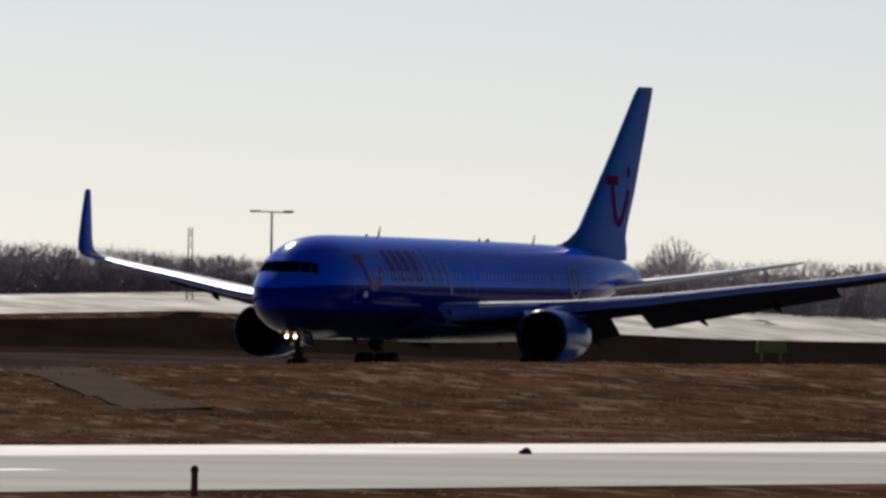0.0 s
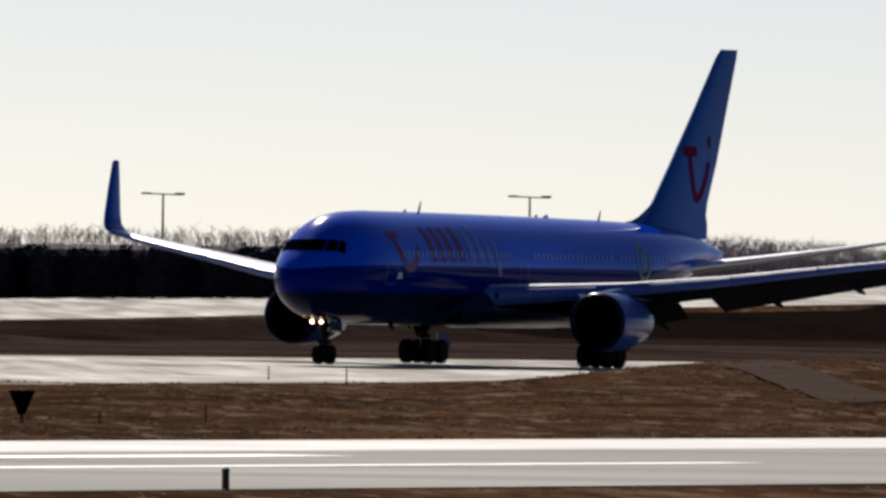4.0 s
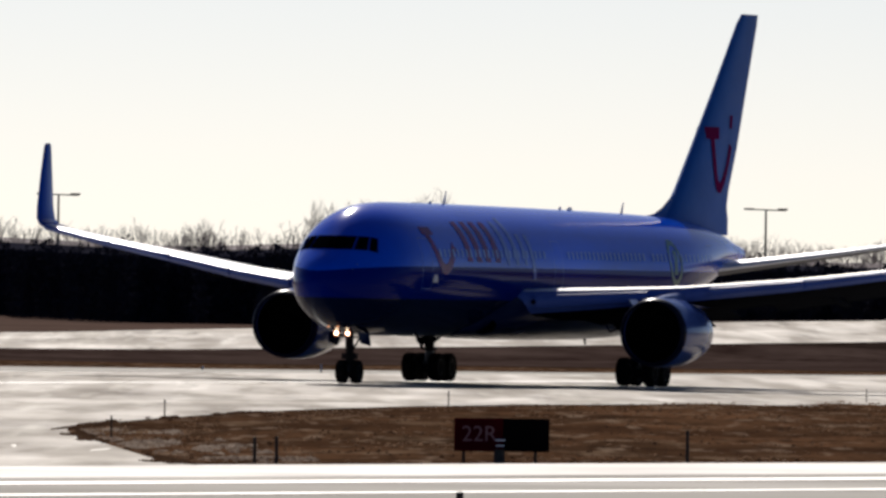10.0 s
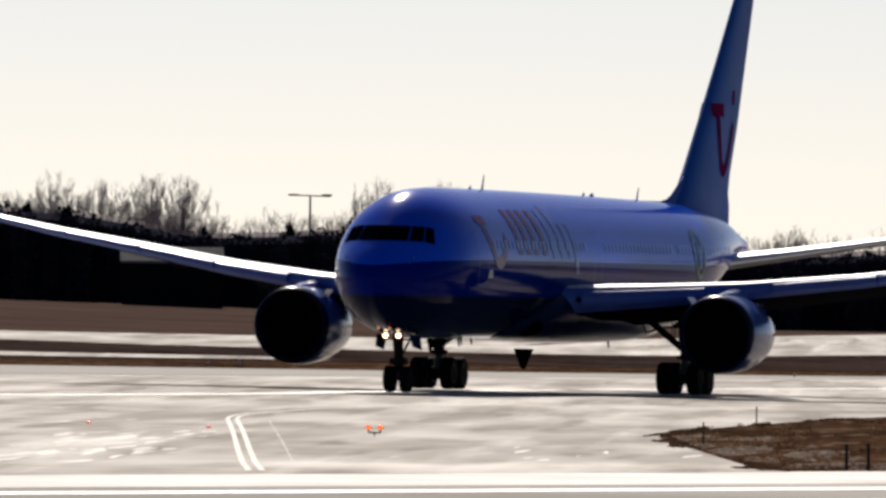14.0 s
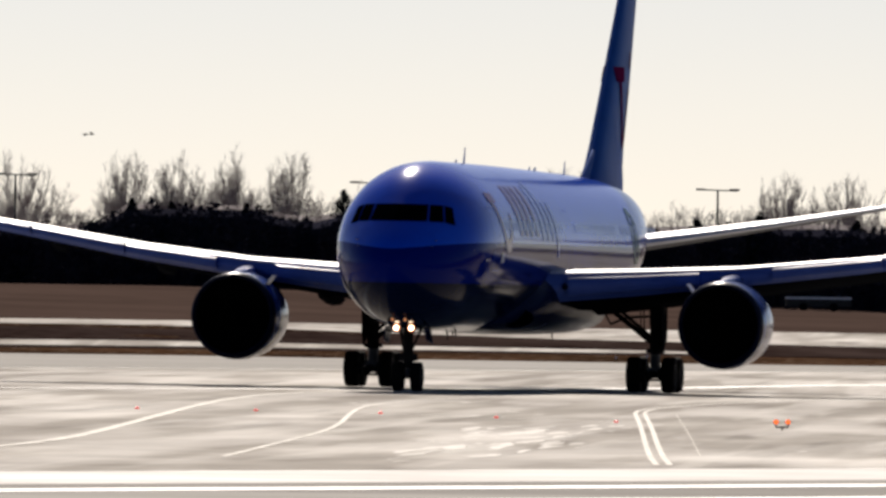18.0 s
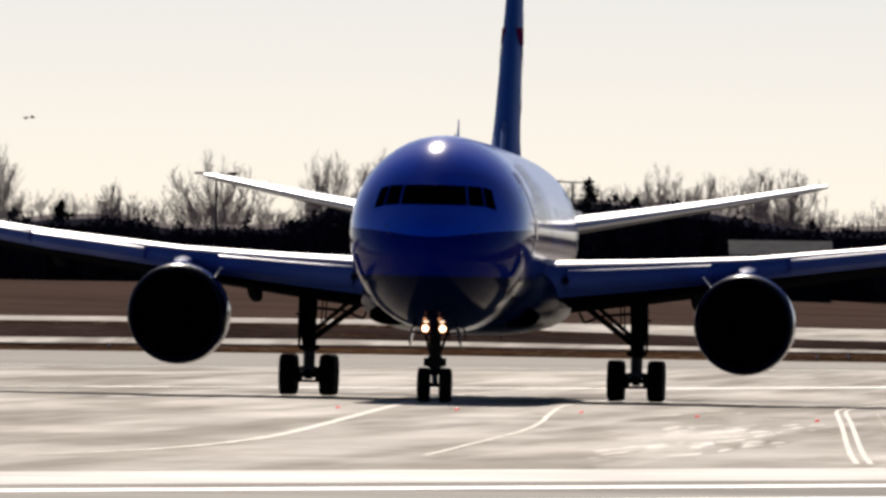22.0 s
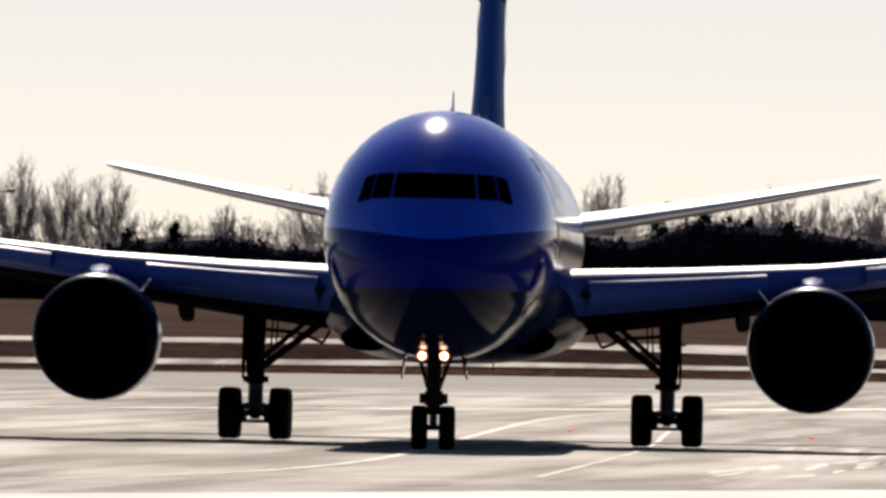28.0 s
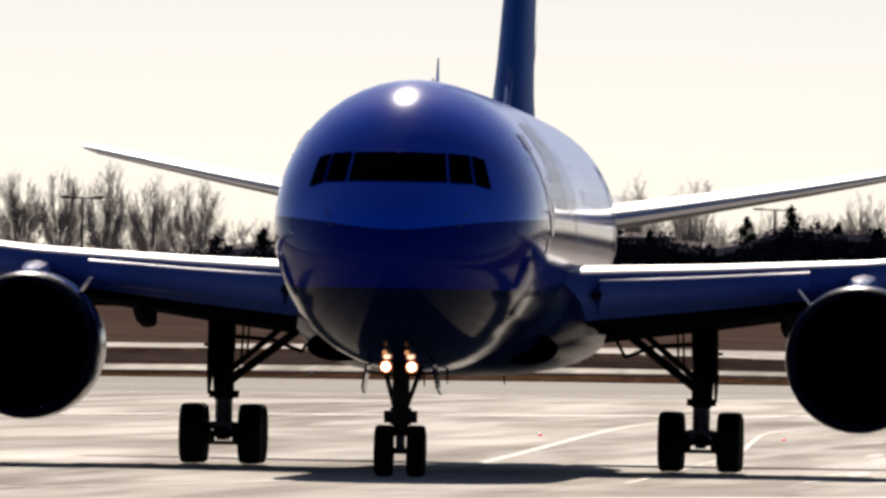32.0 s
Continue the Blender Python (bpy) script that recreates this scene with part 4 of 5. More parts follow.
# main legs
for sx in (1, -1):
    X, Y = sx * 4.65, 22.76
    bm = bmesh.new()
    tube(bm, (X, Y, 1.25), (X + sx * 0.04, Y, 2.2), 0.2, 0.23, 14)
    tube(bm, (X + sx * 0.04, Y, 2.2), (X + sx * 0.06, Y - 0.1, 3.75), 0.25, 0.3, 14)
    box(bm, (X - 0.28, Y - 0.18, 1.28), (X + 0.28, Y + 0.18, 1.42))
    leg = part("main_gear_leg", bm, STEEL, airliner, "dark steel main gear leg", True)
    bm = bmesh.new()
    tube(bm, (X, Y, 0.6), (X, Y, 1.3), 0.17, n=14)
    box(bm, (X - 0.24, Y - 0.2, 0.66), (X + 0.24, Y + 0.2, 0.82))
    part("oleo", bm, SILVER, leg, "bright oleo piston", True)
    bm = bmesh.new()
    box(bm, (X - 0.13, Y - 0.85, 0.46), (X + 0.13, Y + 0.85, 0.72))
    bmesh.ops.bevel(bm, geom=bm.edges[:], offset=0.05, segments=2, affect="EDGES")
    part("truck_beam", bm, STEEL, leg, "", True)
    for dy in (-0.71, 0.71):
        bm = bmesh.new()
        tube(bm, (X - 0.62, Y + dy, 0.585), (X + 0.62, Y + dy, 0.585), 0.075, n=10)
        tube(bm, (X - 0.3, Y + dy, 0.4), (X + 0.3, Y + dy, 0.4), 0.035, n=6)
        for q in (-1, 1):
            tube(bm, (X + q * 0.22, Y + dy, 0.585), (X + q * 0.36, Y + dy, 0.585), 0.2, 0.25, 12)
        part("axle", bm, STEEL, leg, "", True)
    bm = bmesh.new()
    tube(bm, (X - sx * 0.12, Y, 1.62), (X - sx * 1.85, Y + 0.1, 2.95), 0.085, n=8)
    part("side_brace", bm, STEEL, leg)
    bm = bmesh.new()
    tube(bm, (X - sx * 0.1, Y - 0.3, 1.8), (X - sx * 1.5, Y - 0.5, 2.98), 0.06, n=8)
    part("side_brace", bm, STEEL, leg)
    bm = bmesh.new()
    tube(bm, (X - sx * 0.15, Y, 2.48), (X - sx * 0.95, Y, 2.42), 0.045, n=6)
    tube(bm, (X - sx * 0.95, Y, 2.42), (X - sx * 1.5, Y + 0.05, 2.2), 0.04, n=6)
    tube(bm, (X - sx * 1.5, Y + 0.05, 2.2), (X - sx * 1.8, Y + 0.1, 2.75), 0.035, n=6)
    part("lock_strut", bm, STEEL, leg)
    bm = bmesh.new()
    for q in (0.34, 0.45):
        tube(bm, (X - sx * q, Y - 0.25, 2.1), (X - sx * (q + 0.06), Y - 0.15, 3.3), 0.022, n=5)
    tube(bm, (X - sx * 0.22, Y - 0.2, 1.6), (X - sx * 0.36, Y - 0.25, 2.2), 0.02, n=5)
    part("hydraulic_line", bm, STEEL, leg)
    bm = bmesh.new()
    for q in (-0.12, 0.12):
        tube(bm, (X + q, Y + 0.15, 0.72), (X + q * 0.6, Y + 0.52, 1.02), 0.04, n=6)
        tube(bm, (X + q * 0.6, Y + 0.52, 1.02), (X + q, Y + 0.2, 1.36), 0.04, n=6)
    part("torque_link", bm, STEEL, leg)
    bm = bmesh.new()
    vs = [(X + sx * 0.27, Y - 0.95, 3.4), (X + sx * 0.27, Y + 0.75, 3.4), (X + sx * 0.31, Y + 0.55, 1.75), (X + sx * 0.31, Y - 0.25, 1.35), (X + sx * 0.31, Y - 0.6, 1.75)]
    bm.faces.new([bm.verts.new(v) for v in vs])
    ob = part("main_gear_door", bm, UNDERSHADE, airliner, "open main gear door")
    ob.modifiers.new("thick", "SOLIDIFY").thickness = 0.05
    bm = bmesh.new()
    tube(bm, (X + sx * 0.1, Y - 0.1, 2.3), (X + sx * 0.4, Y - 0.1, 2.3), 0.03, n=6)
    part("door_rod", bm, STEEL, leg)

# antennas and drains
for s, h_, w_ in ((15.9, 0.55, 0.36), (38.2, 0.5, 0.34), (14.2, 0.14, 0.5), (31.5, 0.16, 0.9), (30.3, 0.16, 0.5)):
    top = hull(s)[0] - 0.03
    rings = [[(0.04, s - S0, top), (0, s - w_ / 2 - S0, top), (-0.04, s - S0, top), (0, s + w_ / 2 - S0, top)], [(0.015, s + 0.22 * h_ / 0.5 - S0, top + h_), (0, s - w_ * 0.15 + 0.22 * h_ / 0.5 - S0, top + h_), (-0.015, s + 0.22 * h_ / 0.5 - S0, top + h_), (0, s + w_ * 0.25 + 0.22 * h_ / 0.5 - S0, top + h_)]]
    part("antenna", loft(rings), WHITE, airliner)
for s, x, h_ in ((11.5, 0.5, 0.34), (13.0, 0.0, 0.4), (15.5, -0.2, 0.32), (32.0, 0.6, 0.4)):
    bot = hull(s)[1] + 0.12
    rings = [[(x + 0.03, s - S0, bot), (x, s - 0.2 - S0, bot), (x - 0.03, s - S0, bot), (x, s + 0.2 - S0, bot)], [(x + 0.012, s + 0.2 - S0, bot - h_), (x, s + 0.1 - S0, bot - h_), (x - 0.012, s + 0.2 - S0, bot - h_), (x, s + 0.3 - S0, bot - h_)]]
    part("belly_antenna", loft(rings), UNDERSHADE, airliner)
for sx in (1, -1):
    for z, s in ((4.55, 1.9), (4.75, 2.2)):
        x = hull_x(s, z)
        bm = bmesh.new()
        tube(bm, (sx * x, s - S0, z), (sx * (x + 0.06), s - S0, z), 0.014, n=6)
        tube(bm, (sx * (x + 0.06), s - S0 + 0.02, z), (sx * (x + 0.065), s - S0 - 0.16, z), 0.013, n=6)
        part("pitot_probe", bm, SILVER, airliner)
    le, ch, z, th = wing_at(2.9)
    bm = turned([(0.01, -0.02), (0.09, -0.01), (0.11, 0.05), (0.08, 0.2)], 16, "y", (sx * 2.95, le - S0 - 0.12, z + 0.05))
    part("wing_root_light", bm, LIP, airliner, "dark landing light lens in the wing root", True)


# ---- things on the airfield ----
def polar(az, d):
    a = radians(az)
    return d * math.sin(a), d * math.cos(a)


def ground_at(x, y):
    x, y = drape(x, y)
    return Vector((x, y, height(x, y)))


def lamp_mast():
    base = new("lamp_mast")
    bm = bmesh.new()
    tube(bm, (0, 0, -0.5), (0, 0, 9.6), 0.14, 0.08, 8)
    part("pole", bm, GREYSTEEL, base, "", True)
    bm = bmesh.new()
    tube(bm, (-1.62, 0, 9.68), (1.62, 0, 9.6), 0.055, n=6)
    part("crossarm", bm, GREYSTEEL, base)
    for sx in (-1, 1):
        bm = bmesh.new()
        box(bm, (-0.42, -0.16, -0.07), (0.42, 0.16, 0.09))
        bmesh.ops.bevel(bm, geom=bm.edges[:], offset=0.04, segments=2, affect="EDGES")
        ob = part("lamp_head", bm, GREYSTEEL, base)
        ob.location = (sx * 1.36, 0, 9.68)
    return tagged(base, "tall grey twin-arm lamp mast before bare trees", "lamp mast", "lamp masts along the far road")


LAMPS = ((5.55, 0.356), (4.13, 0.362), (2.954, 0.356), (1.75, 0.357), (0.573, 0.362), (-0.519, 0.377), (-1.61, 0.382), (-2.72, 0.392), (-3.863, 0.405), (-4.941, 0.405))
first = None
for az, el in LAMPS:
    d = 1442.0
    x, y = polar(az, d)
    top = EYE_Z + d * math.tan(radians(el))
    m = pose(x, y, top - 9.7, 0, 0, -az + 4)
    if first is None:
        first = lamp_mast()
        first.matrix_basis = m
    else:
        copy_thing(first, m)

# distant lattice mast
bm = bmesh.new()
for dx, dy in ((-0.35, -0.35), (0.35, -0.35), (0.35, 0.35), (-0.35, 0.35)):
    tube(bm, (dx, dy, -1), (dx * 0.4, dy * 0.4, 10), 0.04, n=4)
for k in range(10):
    for sx in (-1, 1):
        w0, w1 = 0.35 - 0.02 * k, 0.33 - 0.02 * k
        tube(bm, (-sx * w0, -w0, k), (sx * w1, -w1, k + 1), 0.025, n=4)
mast = part("lattice_mast", bm, GREYSTEEL)
x, y = polar(5.29, 1500)
mast.matrix_basis = pose(x, y, EYE_Z + 1500 * math.tan(radians(0.30)) - 10)
tagged(mast, "thin grey lattice mast far off", "mast")

# runway sign
sx0, sy0 = drape(*polar(0.912, 338))
sign = new("runway_sign")
sign.matrix_basis = pose(sx0, sy0, crossfall(sx0, sy0) + 0.02, 0, 0, -3)
tagged(sign, "dark red lit runway sign on short legs in the grass", "sign")
SIGNRED = material("sign_red", (0.05, 0.003, 0.006), 0.6, 0, 0.2, 2, spec=0.0)
SIGNBLACK = material("sign_black", (0.004, 0.003, 0.004), 0.6, 0, 0.2, 2, spec=0.0)
bm = box(bmesh.new(), (-0.9, -0.1, 0.2), (0.03, 0.12, 0.83))
bmesh.ops.bevel(bm, geom=bm.edges[:], offset=0.012, segments=1, affect="EDGES")
part("red_panel", bm, SIGNRED, sign, "dark red panel")
bm = box(bmesh.new(), (0.034, -0.1, 0.2), (0.9, 0.12, 0.83))
bmesh.ops.bevel(bm, geom=bm.edges[:], offset=0.012, segments=1, affect="EDGES")
part("black_panel", bm, SIGNBLACK, sign, "black panel")
for lx in (-0.72, -0.05, 0.64):
    bm = tube(bmesh.new(), (lx, 0, -0.05), (lx, 0, 0.22), 0.03 if lx > -0.1 and lx > 0 or lx < -0.5 else 0.1, n=10)
    part("leg", bm, POST, sign)
txt = bpy.data.curves.new("sign_text", "FONT")
txt.body, txt.size, txt.extrude, txt.align_x, txt.align_y = "22R", 0.42, 0.004, "CENTER", "CENTER"
txt.materials.append(material("sign_letter_paint", (0.24, 0.14, 0.15), 0.6, spec=0.0))
tx = new("lettering", txt)
tx.parent = sign
tx.matrix_basis = pose(-0.42, -0.107, 0.52, 90)
bm = box(bmesh.new(), (-0.11, -0.16, 0.4), (0.07, -0.12, 0.43))
box(bm, (-0.1, -0.16, 0.3), (0.06, -0.12, 0.325))
part("sign_light_cap", bm, WHITE, sign, "pale fitting before the sign")
bm = tube(bmesh.new(), (-0.03, -0.25, -0.05), (-0.03, -0.25, 0.24), 0.11, 0.1, 12)
part("sign_light_post", bm, POST, sign)


def triangle_marker(name_label, x, y, w, h_, z0):
    """Dark panel with its point down, on a thin stem."""
    ob = new("triangle_marker")
    p = ground_at(x, y)
    ob.matrix_basis = Matrix.Translation(p)
    bm = bmesh.new()
    q = [(-w / 2, z0 + h_), (w / 2, z0 + h_), (w * 0.12, z0), (-w * 0.12, z0)]
    vs = [[bm.verts.new((a, s, b)) for a, b in q] for s in (-0.05, 0.05)]
    bm.faces.new(vs[0])
    bm.faces.new(vs[1][::-1])
    for i in range(4):
        j = (i + 1) % 4
        bm.faces.new((vs[0][j], vs[0][i], vs[1][i], vs[1][j]))
    bmesh.ops.bevel(bm, geom=bm.edges[:], offset=0.015, segments=1, affect="EDGES")
    part("panel", bm, SIGNBLACK, ob)
    part("stem", tube(bmesh.new(), (0, 0, -0.05), (0, 0, z0 + 0.1), 0.035, n=8), POST, ob)
    part("top_light", tube(bmesh.new(), (0.02, 0, z0 + h_), (0.02, 0, z0 + h_ + 0.03), 0.05, 0.03, 8), WHITE, ob)
    return tagged(ob, name_label, "marker", "triangle markers")


triangle_marker("black downward triangle marker on a stem in dry grass", *polar(2.51, 400), 0.62, 0.56, 0.18)
triangle_marker("black downward triangle marker beyond the pavement", *polar(-0.92, 930), 1.05, 1.05, 0.05)

POSTS = ((1.508, 345, 0.62, 0.03), (0.12, 331, 0.48, 0.03), (0.19, 330, 0.5, 0.03), (-0.34, 390, 0.52, 0.02), (-0.17, 470, 0.5, 0.02), (0.74, 548, 0.5, 0.02), (2.08, 612, 0.5, 0.02), (2.76, 405, 0.3, 0.02), (3.1, 410, 0.4, 0.02), (4.3, 700, 0.6, 0.025), (3.55, 640, 0.6, 0.025), (3.3, 660, 0.6, 0.025))
for az, d, h_, r in POSTS:
    p = ground_at(*polar(az, d))
    post = part("marker_post", tube(bmesh.new(), (0, 0, -0.05), (0, 0, h_), r * 1.1, r, 8), POST)
    post.matrix_basis = Matrix.Translation(p)
    tagged(post, "thin dark marker post in the grass verge", "post", "marker posts along the pavement")
REDPOST = material("red_post", (0.22, 0.02, 0.02), 0.6, 0, 0.3, 4)
for az, d, h_, mat in ((5.314, 281, 0.5, REDPOST), (3.167, 267, 0.34, POST), (0.78, 268, 0.14, POST)):
    p = ground_at(*polar(az, d))
    base = new("edge_light")
    base.matrix_basis = Matrix.Translation(p)
    tagged(base, "short dark edge light post beside the taxiway", "light", "edge lights")
    part("stem", tube(bmesh.new(), (0, 0, -0.05), (0, 0, h_ * 0.8), 0.06, 0.055, 10), mat, base)
    part("cap", turned([(0.02, h_), (0.055, h_ * 0.95), (0.065, h_ * 0.8), (0.05, h_ * 0.78)], 10, "z"), POST, base)

# runway guard light: two amber lamps on a low stand
ORANGE = glowing("amber_lamp", (1.0, 0.16, 0.03), 1.4)
guard = new("guard_light")
guard.matrix_basis = Matrix.Translation(ground_at(*polar(-1.395, 405)))
tagged(guard, "pair of amber guard lamps on a low stand", "light")
for sx in (-1, 1):
    part("lamp", turned([(0.01, -0.05), (0.045, -0.045), (0.055, 0.02), (0.04, 0.1)], 14, "y", (sx * 0.14, 0, 0.22)), ORANGE, guard, "amber lamp")
    part("visor", turned([(0.058, -0.02), (0.066, -0.02), (0.066, 0.1), (0.02, 0.12)], 14, "y", (sx * 0.14, 0.03, 0.22), caps=False), POST, guard)
bm = tube(bmesh.new(), (-0.14, 0, 0.1), (0.14, 0, 0.1), 0.02, n=6)
for sx in (-1, 0, 1):
    tube(bm, (sx * 0.14, 0, 0.1 if sx else -0.02), (sx * 0.14, 0, 0.18 if sx else 0.1), 0.02, n=6)
part("stand", bm, POST, guard)

# stop bar lamps sunk in the pavement
REDLAMP = glowing("red_ground_lamp", (1.0, 0.06, 0.05), 0.6)
for x, y in ((-27.6, 456), (-24.4, 453), (-21.0, 448), (-17.6, 436), (-14.3, 425)):
    ob = part("stop_bar_light", turned([(0.01, 0.05), (0.045, 0.045), (0.06, 0.0), (0.02, -0.02)], 12, "z"), REDLAMP)
    x, y = drape(x, y)
    ob.location = (x, y, crossfall(x, y) + 0.03)
    tagged(ob, "small red stop bar lamp set in asphalt", "light", "stop bar lamps")

# painted lines of the exit
stripe("taxi_line", [(-30, 285), (-24.8, 303), (-22.9, 320), (-22.7, 350), (-24.0, 389), (-27.0, 470), (-28.3, 512), (-28.5, 544), (-27.3, 576), (-22, 640)], 0.26, YELLOW, 0.031)
stripe("taxi_line", [(-17.7, 318), (-18.4, 350), (-19.4, 393), (-21.8, 449), (-23.1, 483), (-23.2, 520), (-20.5, 570)], 0.13, YELLOW, 0.031)
for o in (-0.1, 0.14):
    stripe("holding_line", [(-9.62 - o, 311), (-10.87 - o, 345), (-13.15 - o, 412), (-14.35 - o, 446), (-15.2 - o, 470), (-15.35 - o, 488), (-14.55 - o, 510), (-12.6 - o, 545), (-9.0 - o, 590)], 0.11, YELLOW, 0.031, "double faded yellow holding line")
stripe("taxi_line", [(-60, 500), (-21.8, 579), (-12.6, 671), (20, 790)], 0.9, LINE, 0.031)
stripe("taxi_line", [(-80, 700), (-30, 760), (10, 850)], 0.8, LINE, 0.031)
stripe("stop_bar_line", [(-36, 462), (-27.6, 457), (-21.0, 449), (-14.3, 426)], 0.25, YELLOW, 0.031)
stripe("taxi_line", [(-13.9, 459), (-11.7, 395), (-9.6, 332)], 0.02, YELLOW, 0.031)
rng = random.Random(12)
verts, faces = [], []
for cx, cy, sx, sy, n in ((-22.8, 495, 0.9, 22, 7), (-18.5, 466, 0.7, 16, 4), (-15.2, 395, 0.8, 40, 44), (-14.6, 345, 0.8, 30, 30), (-6.0, 370, 2.0, 35, 8)):
    for _ in range(n):
        x, y = rng.gauss(cx, sx), rng.gauss(cy, sy * 0.5)
        w, l, k = rng.uniform(0.04, 0.19), rng.uniform(1.5, 7.0), len(verts)
        slant = rng.uniform(-0.015, 0.03)
        ring = [(x + w * rng.uniform(0.5, 1.2) * math.cos(q * 0.7854) + slant * l * math.sin(q * 0.7854), y + l * rng.uniform(0.5, 1.2) * math.sin(q * 0.7854)) for q in range(8)]
        ring = [(a, b, crossfall(a, b) + 0.03) for a, b in ring]
        verts += ring
        faces.append(tuple(range(k, k + 8)))
tagged(soup("worn_paint", verts, faces, material("worn_paint_flecks", (0.68, 0.64, 0.56), 0.75, 0, 0.3, 0.8, spec=0.4)), "worn pale flecks of old paint on asphalt", "marking", kind="stuff")
stripe("service_path", [(61.5, 760), (56.0, 700), (49.0, 560), (46.0, 500)], 2.6, PATH, 0.05, "narrow grey asphalt path through the grass")

# sign box and striped post beyond the runway
bx = part("sign_box", box(box(box(bmesh.new(), (-1.1, -0.2, 0.7), (1.1, 0.2, 1.6)), (-0.8, -0.08, -0.2), (-0.65, 0.08, 0.698)), (0.65, -0.08, -0.2), (0.8, 0.08, 0.698)), material("olive_panel", (0.5, 0.36, 0.06), 0.6))
bx.matrix_basis = Matrix.Translation(ground_at(*polar(7.158, 1360)) + Vector((0, 0, 0.0)))
tagged(bx, "olive yellow sign box on the grass bank", "sign")
pole = new("striped_marker")
pole.matrix_basis = Matrix.Translation(ground_at(*polar(3.86, 1100)))
tagged(pole, "black and white banded instrument post with a pale box", "marker")
PALEBOX = material("weathered_pale_box", (0.26, 0.24, 0.23), 0.7, 0, 0.3, 2, spec=0.1)
for k in range(5):
    part("band", tube(bmesh.new(), (0, 0, 1.0 + 0.3 * k), (0, 0, 1.3 + 0.3 * k), 0.07, n=8), PALEBOX if k % 2 == 0 else POST, pole)
part("box", box(bmesh.new(), (-0.4, -0.3, -0.1), (0.4, 0.3, 1.0)), PALEBOX, pole)

mast = new("approach_light_mast")
mast.matrix_basis = Matrix.Translation(ground_at(*polar(4.45, 1100)))
tagged(mast, "dark banded post with two bright white lamps on top", "light")
APPROACH = glowing("white_lamp", (1.0, 0.97, 0.9), 3.0)
for k in range(6):
    part("band", tube(bmesh.new(), (0, 0, -0.1 + 0.44 * k), (0, 0, 0.34 + 0.44 * k), 0.17 - 0.02 * k, 0.15 - 0.02 * k, 10), PALEBOX if k in (3, 5) else POST, mast)
part("crossbar", box(bmesh.new(), (-0.3, -0.05, 2.5), (0.3, 0.05, 2.6)), POST, mast)
for sx in (-1, 1):
    part("lamp", turned([(0.01, -0.1), (0.075, -0.08), (0.09, 0.02), (0.04, 0.1)], 12, "y", (sx * 0.14, 0, 2.72)), APPROACH, mast, "bright white lamp")

edge0 = None
for az, d in ((-1.83, 950), (-0.05, 868), (0.33, 918), (0.33, 850), (2.2, 800), (-1.93, 915), (-1.83, 915), (-4.2, 905)):
    m = Matrix.Translation(ground_at(*polar(az, d)) + Vector((0, 0, 0.02)))
    if edge0 is None:
        edge0 = new("runway_edge_light")
        part("base", turned([(0.05, -0.02), (0.06, 0.02), (0.04, 0.05), (0.02, 0.06)], 10, "z"), GREYSTEEL, edge0)
        part("lens", turned([(0.03, 0.06), (0.05, 0.08), (0.045, 0.16), (0.02, 0.19)], 10, "z"), WHITE, edge0, "pale glass lens")
        tagged(edge0, "small pale runway edge light on its base", "light", "runway edge lights")
        edge0.matrix_basis = m
    else:
        copy_thing(edge0, m)
lump = new("taxiway_light")
lump.matrix_basis = Matrix.Translation(ground_at(42.4, 379.4) + Vector((0, 0, 0.03)))
tagged(lump, "dark low taxiway light fitting on the asphalt", "light")
part("body", turned([(0.11, -0.02), (0.12, 0.03), (0.07, 0.12), (0.02, 0.14)], 12, "z"), POST, lump)
part("arm", tube(bmesh.new(), (0, 0, 0.1), (-0.16, 0, 0.02), 0.03, n=6), POST, lump)

# two birds far off over the trees
birds = []
for k in range(2):
    b_ = new("bird")
    tagged(b_, "small dark bird flying far over the trees", "bird", "two birds")
    part("body", turned([(0.005, -0.22), (0.05, -0.12), (0.06, 0.02), (0.03, 0.16), (0.01, 0.26)], 8, "x"), POST, b_, smooth=True)
    ws = []
    for sy in (-1, 1):
        bm = bmesh.new()
        q = [(-0.08, 0, 0), (0.08, 0, 0), (0.05, sy * 0.24, 0.02), (0.1, sy * 0.42, 0.0), (-0.02, sy * 0.26, 0.02)]
        bm.faces.new([bm.verts.new(v) for v in q])
        w_ = part("wing", bm, POST, b_)
        w_.modifiers.new("thick", "SOLIDIFY").thickness = 0.012
        ws.append((w_, sy))
    birds.append((b_, ws, k))

# ---- tufts of dry grass ----
STRAW = material("straw_tufts", (0.175, 0.113, 0.074), 0.95, 0, 0.5, 0.3, second=(0.092, 0.055, 0.033), spec=0.0)
DARKTUFT = material("dark_tufts", (0.07, 0.042, 0.027), 0.95, 0, 0.5, 0.3, second=(0.04, 0.023, 0.014), spec=0.0)


def sheer(mat, share):
    """Lets light through thin blades, and lightens the twigs of the hazy trees."""
    nt, n = mat.node_tree, mat.node_tree.nodes
    tr, mx, pb = n.new("ShaderNodeBsdfTranslucent"), n.new("ShaderNodeMixShader"), n["Principled BSDF"]
    nt.links.new(pb.inputs["Base Color"].links[0].from_socket, tr.inputs[0])
    mx.inputs[0].default_value = share
    nt.links.new(pb.outputs[0], mx.inputs[1])
    nt.links.new(tr.outputs[0], mx.inputs[2])
    nt.links.new(mx.outputs[0], n["Material Output"].inputs[0])


